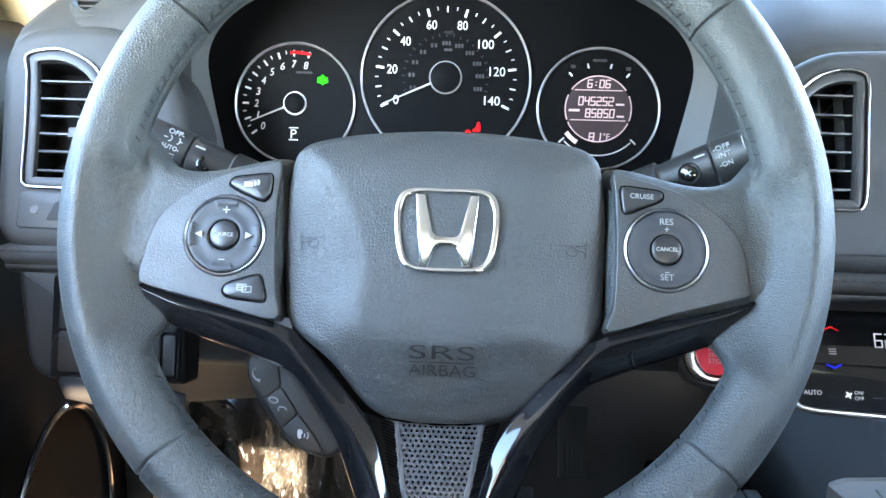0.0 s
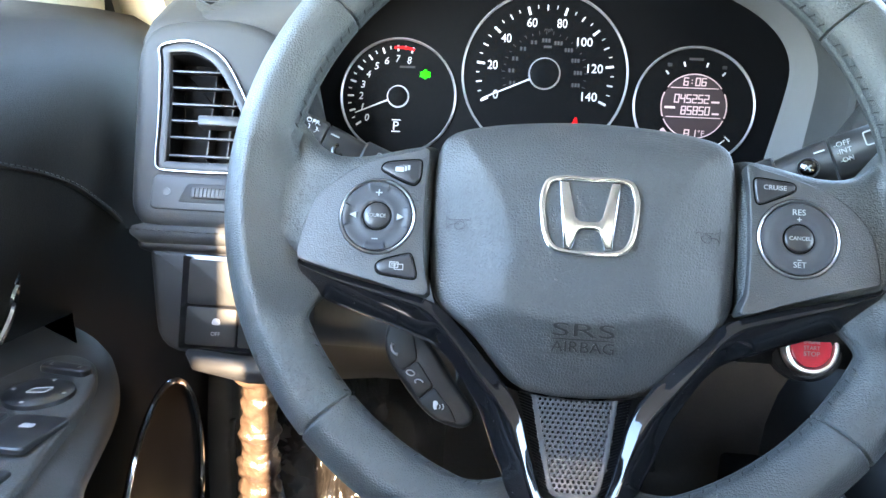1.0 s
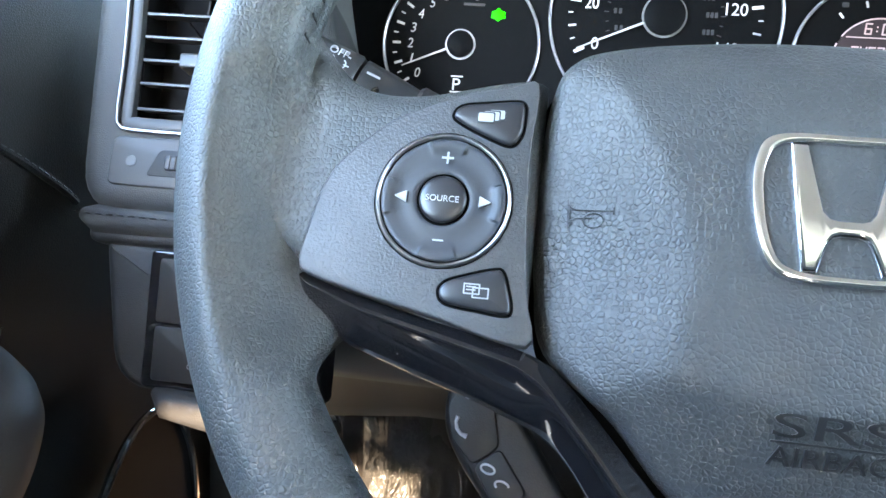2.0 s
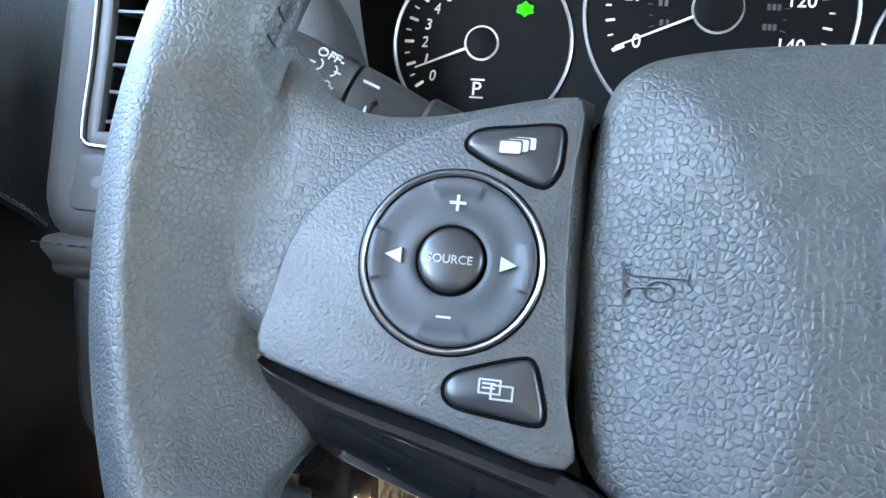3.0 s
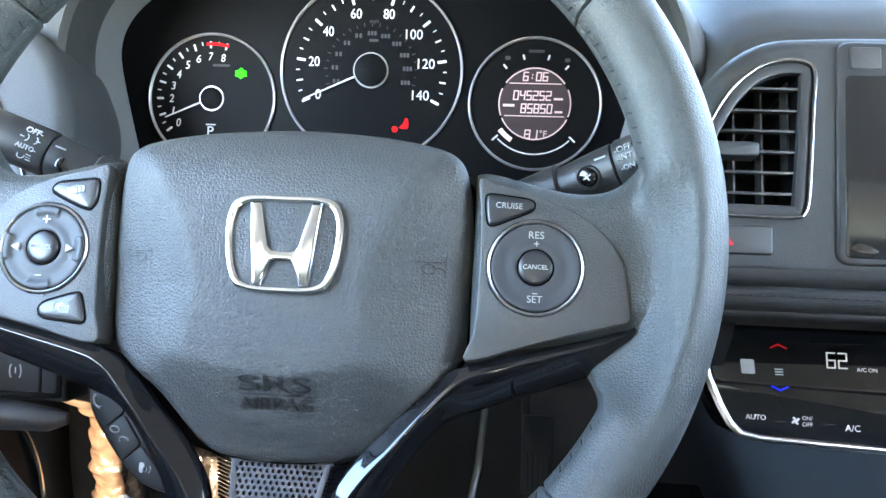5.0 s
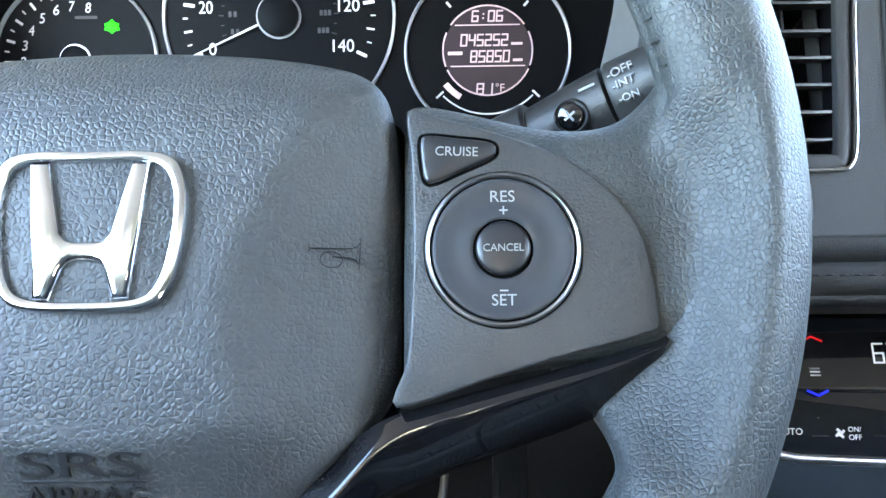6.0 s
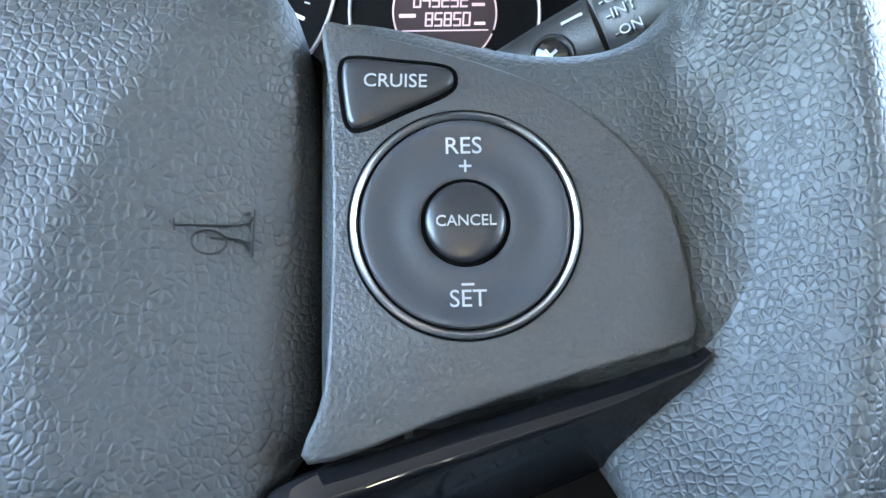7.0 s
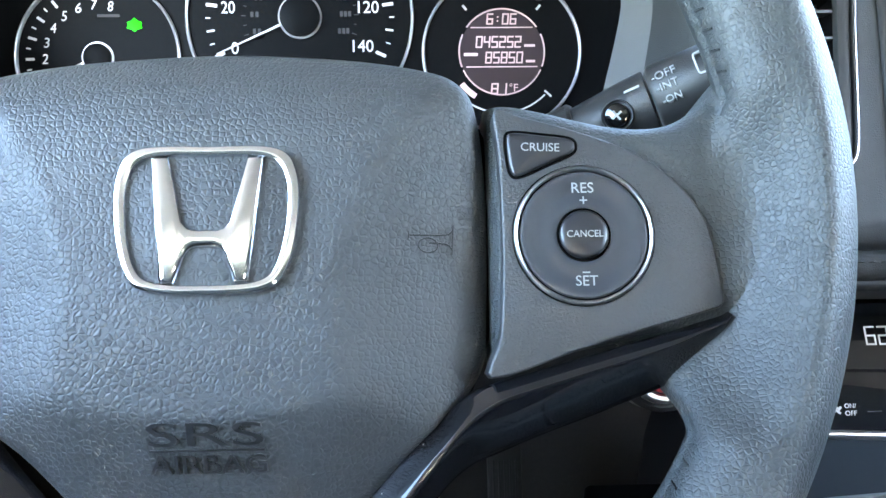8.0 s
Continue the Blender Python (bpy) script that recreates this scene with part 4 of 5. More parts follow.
# stitched roll under the fascia, dark slot, lower panels
for x0, x1 in ((-0.318, -0.19), (0.19, 0.64)):
    bm = tube([(x0, 0.140, 0.612), (x0 + 0.01, 0.136, 0.611), (x1 - 0.01, 0.136, 0.613), (x1, 0.14, 0.614)], [0.004, 0.008, 0.008, 0.004], 12)
    roll = part("stitched_roll", bm, DASH, dash, "padded roll with stitching")
    bm = bmesh.new()
    n = int((x1 - x0) / 0.006)
    for i in range(n):
        x = x0 + 0.006 * i + 0.003
        tube([(x - 0.0018, 0.1285, 0.6155), (x, 0.1276, 0.6158), (x + 0.0018, 0.1285, 0.6155)], 0.0004, 4, bm=bm)
    tagged(part("stitching", bm, THREAD, roll), kind="stuff")
    part("dark_strip", plate(box_loop(x0 * 1000 + 6, -59, x1 * 1000, -40, 6), -60, -8, 4), DASH_LOW, dash, at=FAS)
LOWER = pose(0, 0.119, 0.546, 76, 0, 0)
part("lower_side_panel", plate(rounded([Vector(p) for p in ((-292, -20), (-181, -20), (-181, 58), (-304, 58))], [22, 4, 6, 8], 5), -26, 0, 6), DASH_LOW, dash, "black lower panel", at=LOWER)
part("lower_lip", tube([(-0.268, 0.116, 0.527), (-0.26, 0.112, 0.523), (-0.22, 0.112, 0.518), (-0.192, 0.113, 0.516), (-0.181, 0.116, 0.516)], [0.003, 0.008, 0.010, 0.008, 0.004], 12), DASH_LOW, dash, "rounded lower lip")
bm = bmesh.new()
prof = [(0.16, 0.62), (0.158, 0.60), (0.165, 0.575), (0.178, 0.55), (0.185, 0.53), (0.19, 0.522), (0.21, 0.514), (0.30, 0.51), (0.42, 0.50)]
skin(bm, [[(x, y, z) for y, z in prof] for x in (0.0305, 0.1, 0.2, 0.245)], closed=False)
part("knee_panel", bm, DASH_LOW, dash, "dark grey knee panel under the column", sharp=60)

# steering column cover
column = part("column_cover", tube([(0, 0.05, 0.655), (0, 0.10, 0.632), (0, 0.16, 0.60), (0, 0.26, 0.56)], [0.05, 0.062, 0.066, 0.066], 24, squash=0.8), DASH_LOW)
tagged(column, "black plastic steering column cover", "column cover")

bm = bmesh.new()
knee = [(0.262, 0.625), (0.236, 0.588), (0.215, 0.560), (0.204, 0.545), (0.198, 0.534), (0.198, 0.524), (0.204, 0.511), (0.215, 0.501), (0.230, 0.4955), (0.26, 0.493)]
skin(bm, [[(x, y, z) for y, z in knee] for x in (-0.27, -0.17, -0.07, 0.03)], closed=False)
part("knee_panel", bm, KNEE, dash, "grey rolled knee panel", sharp=60)
bm = bmesh.new()
# underside, with the warm bounced light put into its brown colour
brace = [(-0.352, 0.442), (-0.34, 0.436), (-0.32, 0.428), (-0.29, 0.419), (-0.25, 0.419), (-0.21, 0.424), (-0.16, 0.43), (-0.08, 0.43)]
skin(bm, [[(x, 0.235, 0.4945) for x, z in brace], [(x, 0.27, z + 0.045) for x, z in brace], [(x, 0.297, z + 0.016) for x, z in brace], [(x, 0.305, z + 0.004) for x, z in brace], [(x, 0.315, z) for x, z in brace], [(x, 0.34, z + 0.004) for x, z in brace]], closed=False)
part("underside_brace", bm, UNDER, dash, "plastic underside, brown put in for bounced sunlight", sharp=70)

# ---- stalks ----
def stalk(name, s, tip, root, label, seam=0.63):
    d = Vector(tip) - Vector(root)
    x = d.normalized()
    z = (Vector((0, -0.84, 0.55)) - x * x.dot(Vector((0, -0.84, 0.55)))).normalized()
    y = z.cross(x)
    m = Matrix((x, y, z)).transposed().to_4x4()
    m.translation = Vector(root)
    st = thing(name, m, label, "stalk")
    L = d.length * 1000
    body = part("arm", tube([(0, 0, 0), (L * 0.4, 0, 0), (L * (seam - 0.08), 0, 0), (L * (seam - 0.01), 0, 0)], [8, 9.5, 12.5, 13], 20, unit=MM), STALK, st)
    knob = part("knob", tube([(L * seam, 0, 0), (L * (seam + 0.01), 0, 0), (L * 0.97, 0, 0), (L, 0, 0), (L * 1.005, 0, 0)], [12.6, 13.6, 13.4, 12, 8], 28, unit=MM), STALK, st, "ribbed twist knob")
    ring = part("collar", tube([(L * 0.34, 0, 0), (L * 0.35, 0, 0), (L * 0.5, 0, 0), (L * 0.51, 0, 0)], [10.5, 12.6, 13.2, 12], 24, unit=MM), STALK, st)
    bar("index_line", L * (seam - 0.045), 3 * s, 6, 0.9, 12.4, PRINT, st, thick=0.5)
    return st, L


left_stalk, LL = stalk("light_stalk", -1, (-0.206, 0.097, 0.706), (-0.066, 0.107, 0.649), "black light switch stalk with white lettering", 0.685)
for body, y, w in (("OFF-", -6.0, 9.6), ("AUTO-", 4.2, 11.4)):
    writing("lettering", body, w, PRINT, left_stalk, LL * 0.747, y, math.sqrt(13.5 ** 2 - y * y) - 0.9, turn=180, thick=0.0018)
for q in (-1, 1):
    ring_pts = [(LL * 0.747 + q * (2.6 + 1.7 * math.cos(a)), -1.0 + 2.0 * math.sin(a), 13.5) for a in (radians(100 + 20 * k) if q > 0 else radians(80 - 20 * k) for k in range(9))]
    part("lamp_sign", tube(ring_pts, 0.3, 5, unit=MM), PRINT, left_stalk)
    bar("lamp_sign", LL * 0.747 + q * 4.6, -1.0, 2.4, 0.6, 13.3, PRINT, left_stalk, thick=0.4)
for k in (-1, 0, 1):
    bar("beam_sign", LL * 0.747 - 2.5, 8.6 + 1.2 * k, 3.0, 0.6, 9.9 - 1.0 * k, PRINT, left_stalk, thick=0.5)
part("beam_sign", tube([(LL * 0.747 + 1.5 + 2.0 * math.cos(a), 8.6 + 2.0 * math.sin(a), 10.6) for a in (2 * math.pi * k / 14 for k in range(14))], 0.3, 5, closed=True, unit=MM), PRINT, left_stalk)
writing("lettering", "OFF", 8, PRINT, left_stalk, LL * 0.42, -3, 12.4, turn=180, thick=0.001)
part("fog_lever", tube([(LL * 0.60 + 3.5 * math.cos(a), 5.0 + 4.0 * math.sin(a), 11.8) for a in (radians(-60 + 15 * k) for k in range(15))], 1.5, 8, unit=MM), GLOSS, left_stalk, "small gloss black fog lamp lever")
right_stalk, LR = stalk("wiper_stalk", 1, (0.184, 0.071, 0.7095), (0.066, 0.11, 0.652), "black wiper switch stalk with white lettering", 0.735)
for body, y, w in (("-OFF", 3.2, 9), ("-INT", -1.6, 8), ("-ON", -6.4, 7)):
    writing("lettering", body, w, PRINT, right_stalk, LR * 0.78, y, math.sqrt(13.5 ** 2 - y * y) - 0.8, thick=0.0016)
o = box_loop(LR * 0.862, -3, LR * 0.862 + 9, 6, 1.5, 3)
part("wiper_sign", frame_plate(o, inset(o, 0.7), 10, 13.6, 0.1), PRINT, right_stalk)
part("wash_button", lathe([(4.6, 8), (4.6, 13.4), (4.3, 14.2), (3.6, 14.5), (0.1, 14.7)], 28), GLOSS, right_stalk, "gloss black wash button", at=pose(LR * 0.631 * MM, -0.001, 0, 16, 0, 0))
part("button_ring", lathe([(6.2, 9), (6.2, 12.8), (5.8, 13.4), (5.2, 13.1), (5.0, 10)], 36), STALK, right_stalk, "raised button collar", at=pose(LR * 0.631 * MM, -0.001, 0, 16, 0, 0))
writing("lettering", "+", 4.4, PRINT, right_stalk, LR * 0.631, -5.1, 14.4, tip=16, turn=20, thick=0.0004)

# ---- air vents ----


def air_vent(s, outline, slats, label):
    vent = thing("air_vent", FAS, label, "air vent", "dashboard vents")
    pts = [Vector((s * x, y)) for x, y in outline]
    loop = smooth_loop(pts, 6)
    mid = Vector((s * 245, 46))
    inner = inset(loop, 2.1)
    inner2 = inset(loop, 8.8)
    for _ in range(14):
        inner2 = [(inner2[k - 1] + 2 * p + inner2[(k + 1) % len(inner2)]) / 4 for k, p in enumerate(inner2)]
    part("chrome_frame", frame_plate(loop, inner, -6, 2.6, 0.9), VENT_CHROME, vent, "chrome outline frame")
    surround = part("surround", frame_plate(inner, inner2, -5, 0.8, 1.5), VENT_GREY, vent, "grey plastic surround")
    part("duct", plate(inset(loop, 7.5), -40, -24, 1), BLACK, vent)
    part("duct_wall", frame_plate(inner2, [mid + (p - mid) * 0.985 for p in inner2], -30, -3.5, 0.2), BLACK, vent)
    for k, y in enumerate(slats):
        row = sorted(p.x for p in inner2 if abs(p.y - y) < 6)
        x0, x1 = row[0] + 1, row[-1] - 1
        part("slat", plate(box_loop(x0, -5.5, x1, 5.5, 1, 2), -0.7, 0.7, 0.5), SLAT, vent, at=pose(0, y * MM, -0.0065, -78, 0, 0))
    for x in (218, 235, 252, 268):
        part("rear_vane", plate(box_loop(-6, 12, 6, 92 if x > 230 else 62, 0.5, 2), -0.6, 0.6, 0.3), SLAT, vent, at=pose(s * x * MM, 0, -0.018, 0, 90, 0))
    return vent


lv = air_vent(-1, VENT_L, (79, 66, 53, 40, 27, 13), "black slatted dashboard air vent with chrome frame")
part("vent_knob", plate(box_loop(-274, -4, -238, 4, 1.5, 3), -9, 3, 1.2), SLAT, lv, "dark grey vent knob", at=pose(0, 0.040, -0.004))
rv = air_vent(1, VENT_R, (83, 69, 56, 43, 30, 17), "black slatted dashboard air vent with chrome frame")
part("vent_knob", plate(box_loop(219, -4.5, 247, 4.5, 1.5, 3), -9, 3, 1.2), SLAT, rv, "dark grey vent knob", at=pose(0, 0.0435, -0.004))
# thumb wheel below the side vent
lower_box = part("vent_control", plate(box_loop(-301, -30, -200, -4, 5), -10, 1.0, 1.0), VENT_GREY, lv, "grey control strip")
# nothing is sunk here: a dark raised plate paints the recess's shade
part("recess_shade", plate(rounded([Vector(p) for p in ((-280, -24), (-226, -24), (-232, -10), (-274, -10))], 2.5, 3), -6, 1.3, 0.3), BANK, lower_box, "dark plate in place of a shaded recess")
wheel_part = part("thumb_wheel", plate(box_loop(-270, -21, -236, -13, 2), -8, 3.4, 1.2), SLAT, lower_box, "ribbed thumb wheel")
for k in range(11):
    part("rib", plate(box_loop(-267.6 + 3.0 * k, -20.6, -266.4 + 3.0 * k, -13.4, 0.4, 2), 2.5, 4.0, 0.3), SLAT, wheel_part)
part("closed_mark", lathe([(3, 0.8), (2.8, 1.3), (0.1, 1.3)], 20), SLAT, lower_box, at=pose(-0.289, -0.017, 0))
hazard = part("hazard_switch", plate(box_loop(200, -22, 253, -4, 2.5), -10, 1.6, 1.2), STALK, None, at=FAS)
tagged(hazard, "dark grey hazard switch with red triangle", "switch")
part("triangle_sign", plate(rounded([Vector(p) for p in ((217.5, -17), (231, -17), (224.2, -7))], 1.2, 3), 1.4, 1.9, 0.1), RED_BTN, hazard, "red triangle")
# round defroster vent on top
dv = thing("defroster_vent", pose(-0.270, 0.245, 0.7905, 27, 0, 12), "round black slatted vent on the dashboard top", "air vent")
part("vent_ring", lathe([(36, -6), (35, 2), (33, 3), (30, 1), (29, -8)], 56), DASH, dv, "grey ring")
part("vent_back", lathe([(31, -22), (30, -21), (0.1, -21)], 40), BLACK, dv)
part("vent_well", lathe([(30.5, -1), (29.2, -2), (29.0, -20), (30.5, -21)], 48), BLACK, dv)
for k in range(-2, 3):
    w = math.sqrt(29.5 ** 2 - (11 * k) ** 2) if abs(k) < 3 else 10
    part("slat", plate(box_loop(-w, -0.8, w, 0.8, 0.3, 2), -7, 0, 0.3), SLAT, dv, at=pose(0, 0.011 * k, 0))
for k in (-1, 0, 1):
    part("cross_slat", plate(box_loop(-0.9, -27, 0.9, 27, 0.3, 2), -8, -3, 0.3), SLAT, dv, at=pose(0.014 * k, 0, 0))

# ---- centre stack ----
screen = part("display_screen", plate(rounded([Vector(p) for p in ((289, -26), (520, -26), (520, 112), (293, 112))], 8, 4), -20, 2.0, 2.0), VENT_GREY, None, at=FAS)
tagged(screen, "switched-off touch screen with grey frame and scratched film", "touch screen")
part("glass", plate(rounded([Vector(p) for p in ((293.5, -22), (516, -22), (516, 90), (297, 90))], 4, 4), 0, 2.5, 0.4), SCREEN, screen, "dark glossy glass")
part("side_key", plate(box_loop(300, 94, 318, 108, 2), 0, 2.8, 0.6), SLAT, screen)
part("side_key", plate(box_loop(322, 94, 340, 108, 2), 0, 2.8, 0.6), SLAT, screen)
part("film_flap", plate(smooth_loop([(296, -16), (301, -13), (308, -15), (312, -18), (306, -19), (299, -18)], 4), 2.5, 2.75, 0.05), FILM, screen, "torn clear film")

CLI = pose(0, 0.167, 0.53, 65, 0, 0)
climate = part("climate_panel", plate(rounded([Vector(p) for p in ((234, 13), (252, -21), (560, -32), (560, 6))], [4, 14, 10, 2], 6), -40, 0, 1.5), GLOSS, None, at=CLI)
tagged(climate, "gloss black touch climate control panel with lit signs", "climate panel")
low = [(231, 34), (236, 14), (243, -3), (249, -14), (256, -20.5), (268, -22.5), (300, -24), (400, -28), (560, -33)]
part("chrome_edge", tube([(x, y, -0.5) for x, y in low], 2.6, 10, unit=MM), SATIN_CHROME, climate, "silver lower edge")
writing("lettering", "AUTO", 13, GLOW, climate, 265.5, -9.2, 0.1)
writing("lettering", "A/C", 9.5, GLOW, climate, 327, -13, 0.1)
writing("lettering", "ON/", 6.5, GLOW, climate, 298.5, -8.2, 0.1)
writing("lettering", "OFF", 6.5, GLOW, climate, 298.5, -12.2, 0.1)
for k in range(4):
    bar("fan_sign", 291.0 + 1.5 * math.cos(radians(90 * k + 25)), -10.2 + 1.5 * math.sin(radians(90 * k + 25)), 2.6, 1.3, 0.1, GLOW, climate, turn=90 * k + 50)
for x in (281, 312):
    bar("key_line", x, -11.5, 8, 0.5, 0.05, GLOW_DIM, climate)
part("back_plate", plate(rounded([Vector(p) for p in ((222, 70), (233, 10), (560, 4), (560, 70))], 4, 4), -40, -17, 1.5), GLOSS, climate, "gloss black backing")
# the glass above the key row leans further back, with a rounded step at its foot and its head
glass = part("upper_glass", plate(rounded([Vector(p) for p in ((229, 50), (239, 0), (560, -7), (560, 50))], [3, 6, 2, 2], 4), -6, 0.0, 1.6), GLOSS, climate, "gloss black touch glass", at=pose(0, 0.012, 0.0016, -13, 0, 0))
lcd_digits("temperature_digit", "62", 15, 11, GLOW, glass, 320, 19, 0.1)
writing("lettering", "A/C ON", 13, GLOW, glass, 338.5, 13.5, 0.1)
part("seat_sign", plate(box_loop(257, 7, 266, 17, 1.2, 3), 0, 0.15, 0.03), PRINT, glass, "lit pale seat heating key")
for y in (7.4, 9.2, 11.0):
    bar("level_sign", 281.5, y, 5.4, 0.9, 0.1, PRINT, glass)
for y, s, m in ((27, 1, RED_GLOW), (-2.0, -1, BLUE_GLOW)):
    for q in (-1, 1):
        bar("arrow_sign", 283 - (2 if s < 0 else 0) + q * 2.6, y, 6.4, 1.1, 0.1, m, glass, turn=-q * s * 26)
part("upper_rail", tube([(229, 66, 2), (262, 66, 2.6), (330, 65.5, 2.6), (560, 63, 2.6)], [1.4, 2.2, 2.4, 2.4], 10, unit=MM), GLOSS, climate, "gloss black upper rail", at=pose(0, 0.0, -0.010))

start = thing("start_button", pose(0.199, 0.180, 0.541, 74, 0, 0), "round red engine start button in a silver ring", "push button")
part("ring", lathe([(24, -20), (22, -3), (20.5, 1.6), (19, 2.6), (17, 2.2), (15.4, -1)], 64), SATIN_CHROME, start, "silver ring")
part("collar", lathe([(28, -20), (27, -6), (24, -3), (20, -3)], 48), DASH_LOW, start)
knob = part("button", lathe([(15.2, -6), (15.2, 1.6), (14.6, 2.4), (10, 2.2), (0.1, 2.0)], 56), RED_BTN, start, "red glossy button")
for body, y in (("ENGINE", 4.5), ("START", 0), ("STOP", -4.5)):
    writing("lettering", body, 12, PRINT, knob, 0, y, 2.2)

# switches left of the column
bank = part("switch_bank", plate(box_loop(-276, -17, -184, 54, 3), -10, 0.9, 1.5), GLOSS, None, at=LOWER)
tagged(bank, "black switch bank with stability and tyre pressure keys", "switch panel")
for x0, x1, y0, y1 in ((-270, -232, -13, 15), (-230, -198, -13, 15), (-196, -187, -13, 15), (-270, -226, 17, 50), (-224, -187, 17, 50)):
    k = part("key", plate(box_loop(x0, y0, x1, y1, 2), 0, 2.0, 0.7), BANK, bank)
writing("lettering", "OFF", 7, PRINT, bank, -247, -4, 2.0)
part("car_sign", plate(smooth_loop([(-250, 3), (-249, 7), (-245, 7), (-244, 3)], 3), 1.9, 2.1, 0.05), PRINT, bank)
for q in (-1, 1):
    part("tyre_sign", tube([(-214 + q * (2.2 + 1.6 * math.cos(a)), 0 + 4.5 * math.sin(a), 2.1) for a in (radians(-70 + 14 * i) for i in range(11))], 0.45, 5, unit=MM), PRINT, bank)
bar("tyre_sign", -214, 0.5, 0.8, 4, 2.0, PRINT, bank)
part("round_label", lathe([(8, 0), (8, 0.5), (7.8, 0.6), (0.1, 0.6)], 32), PRINT, bank, "round white and green label", at=pose(-0.226, 0.036, 0.002))
part("label_band", plate([Vector((7.4 * math.cos(q), 7.4 * math.sin(q))) for q in (radians(12 + 12 * k) for k in range(14))], 0.5, 0.75, 0.05), material("green_print", (0.1, 0.27, 0.08), 0.5, vary=0.0), bank, at=pose(-0.226, 0.036, 0.002))

# ---- driver's door ----
door = thing("driver_door", pose(0, 0, 0), "black leather-trimmed car door with armrest and switches", "car door")
bm = bmesh.new()
prof = [(-0.46, 0.778), (-0.42, 0.775), (-0.39, 0.762), (-0.366, 0.73), (-0.352, 0.68), (-0.352, 0.62), (-0.362, 0.56), (-0.385, 0.50), (-0.41, 0.43), (-0.412, 0.25), (-0.42, 0.08)]
rings = []
for y, dx, dz in ((-1.2, -0.03, -0.03), (-0.6, -0.03, -0.02), (-0.3, -0.03, -0.015), (-0.1, -0.022, -0.01), (0.05, -0.01, -0.004), (0.18, 0.006, 0.002), (0.27, 0.01, 0.004), (0.5, 0.0, 0.0), (0.95, 0.0, 0.0)):
    rings.append([(x + dx, y, z + dz) for x, z in prof])
skin(bm, rings, closed=False)
part("trim_panel", bm, DOOR_TRIM, door, "black grained trim panel", sharp=70)
seam_pts = [Vector(p) for p in ((-0.392, -0.4, 0.695), (-0.388, -0.3, 0.693), (-0.379, -0.15, 0.69), (-0.369, -0.02, 0.684), (-0.3595, 0.06, 0.668), (-0.353, 0.115, 0.650), (-0.348, 0.15, 0.628), (-0.346, 0.175, 0.608), (-0.345, 0.20, 0.575))]
seam = []
for p0, p1, p2, p3 in zip(seam_pts, seam_pts[1:], seam_pts[2:], seam_pts[3:]):
    for k in range(12):
        t = k / 12
        seam.append(0.5 * (2 * p1 + (p2 - p0) * t + (2 * p0 - 5 * p1 + 4 * p2 - p3) * t * t + (3 * p1 - p0 - 3 * p2 + p3) * t ** 3))
seam_ob = part("stitched_seam", tube(seam, 0.0022, 6), DOOR_TRIM, door, "stitched seam")
bm, run = bmesh.new(), 0.0
for a, b in zip(seam, seam[1:]):
    d = b - a
    while run < d.length:
        p = a + d * (run / d.length) + Vector((0.0016, 0, 0.0016))
        tube([p - d.normalized() * 0.0017, p + d.normalized() * 0.0017], 0.0006, 5, bm=bm)
        run += 0.0052
    run -= d.length
tagged(part("stitching", bm, VENT_GREY, seam_ob, "pale grey thread"), kind="stuff")
hx = [(-0.366, 0.022 + 0.05 * math.cos(q), 0.60 + 0.055 * math.sin(q)) for q in (2 * math.pi * i / 48 for i in range(48))]
part("handle_ring", tube(hx, 0.003, 8, closed=True), CHROME, door, "chrome door handle ring")
# armrest with switch plate
bm = bmesh.new()
arm = smooth_loop([(-0.43, -0.9), (-0.21, -0.9), (-0.20, -0.3), (-0.226, -0.11), (-0.243, -0.06), (-0.262, 0.0), (-0.281, 0.042), (-0.311, 0.088), (-0.347, 0.120), (-0.395, 0.145), (-0.43, 0.13)], 6)
rings = [[(max(-0.43, p.x - 0.075), p.y, 0.43) for p in arm], [(max(-0.43, p.x - 0.045), p.y, 0.475) for p in arm], [(p.x - 0.012, p.y, 0.51) for p in arm]]
for a in (0, 20, 40, 60, 75, 90):
    rings.append([(p.x, p.y, 0.525 + 0.02 * math.sin(radians(a))) for p in inset(arm, 0.022 * (1 - math.cos(radians(a))))])
skin(bm, rings, cap0=True, cap1=True)
part("armrest", bm, ARM_LEATHER, door, "padded armrest", sharp=60)
sw = part("switch_plate", plate(smooth_loop([(-0.335, -0.5), (-0.25, -0.5), (-0.24, -0.2), (-0.248, -0.105), (-0.259, -0.06), (-0.271, -0.01), (-0.287, 0.032), (-0.306, 0.05), (-0.325, 0.048), (-0.335, 0.015), (-0.34, -0.05), (-0.342, -0.2)], 6), 0.53, 0.551, 0.003, unit=1.0), SATIN, door, "black window switch plate", at=pose(0.004, -0.010, 0))
SWM = pose(-0.298, -0.008, 0.551)
part("mirror_knob", lathe([(19, 0), (18.5, 2.4), (17.5, 3), (0.1, 3.2)], 48), BUTTON, sw, "round mirror adjuster", at=SWM)
for a in (0, 90, 180, 270):
    bar("mirror_mark", -298 + 15 * math.cos(radians(a)), -8 + 15 * math.sin(radians(a)), 2.2, 2.2, 554.0, PRINT, sw)
mir = rounded([Vector(p) for p in ((-304, -12), (-293, -10), (-292, -2), (-302, -5))], 2, 3)
part("mirror_sign", frame_plate(mir, inset(mir, 0.8), 553.8, 554.6, 0.1), PRINT, sw)
part("mirror_selector", plate(box_loop(-16, -5, 16, 5, 4), 0, 4, 1.5), BUTTON, sw, "mirror side selector", at=pose(-0.303, 0.026, 0.551, 0, 0, -8))
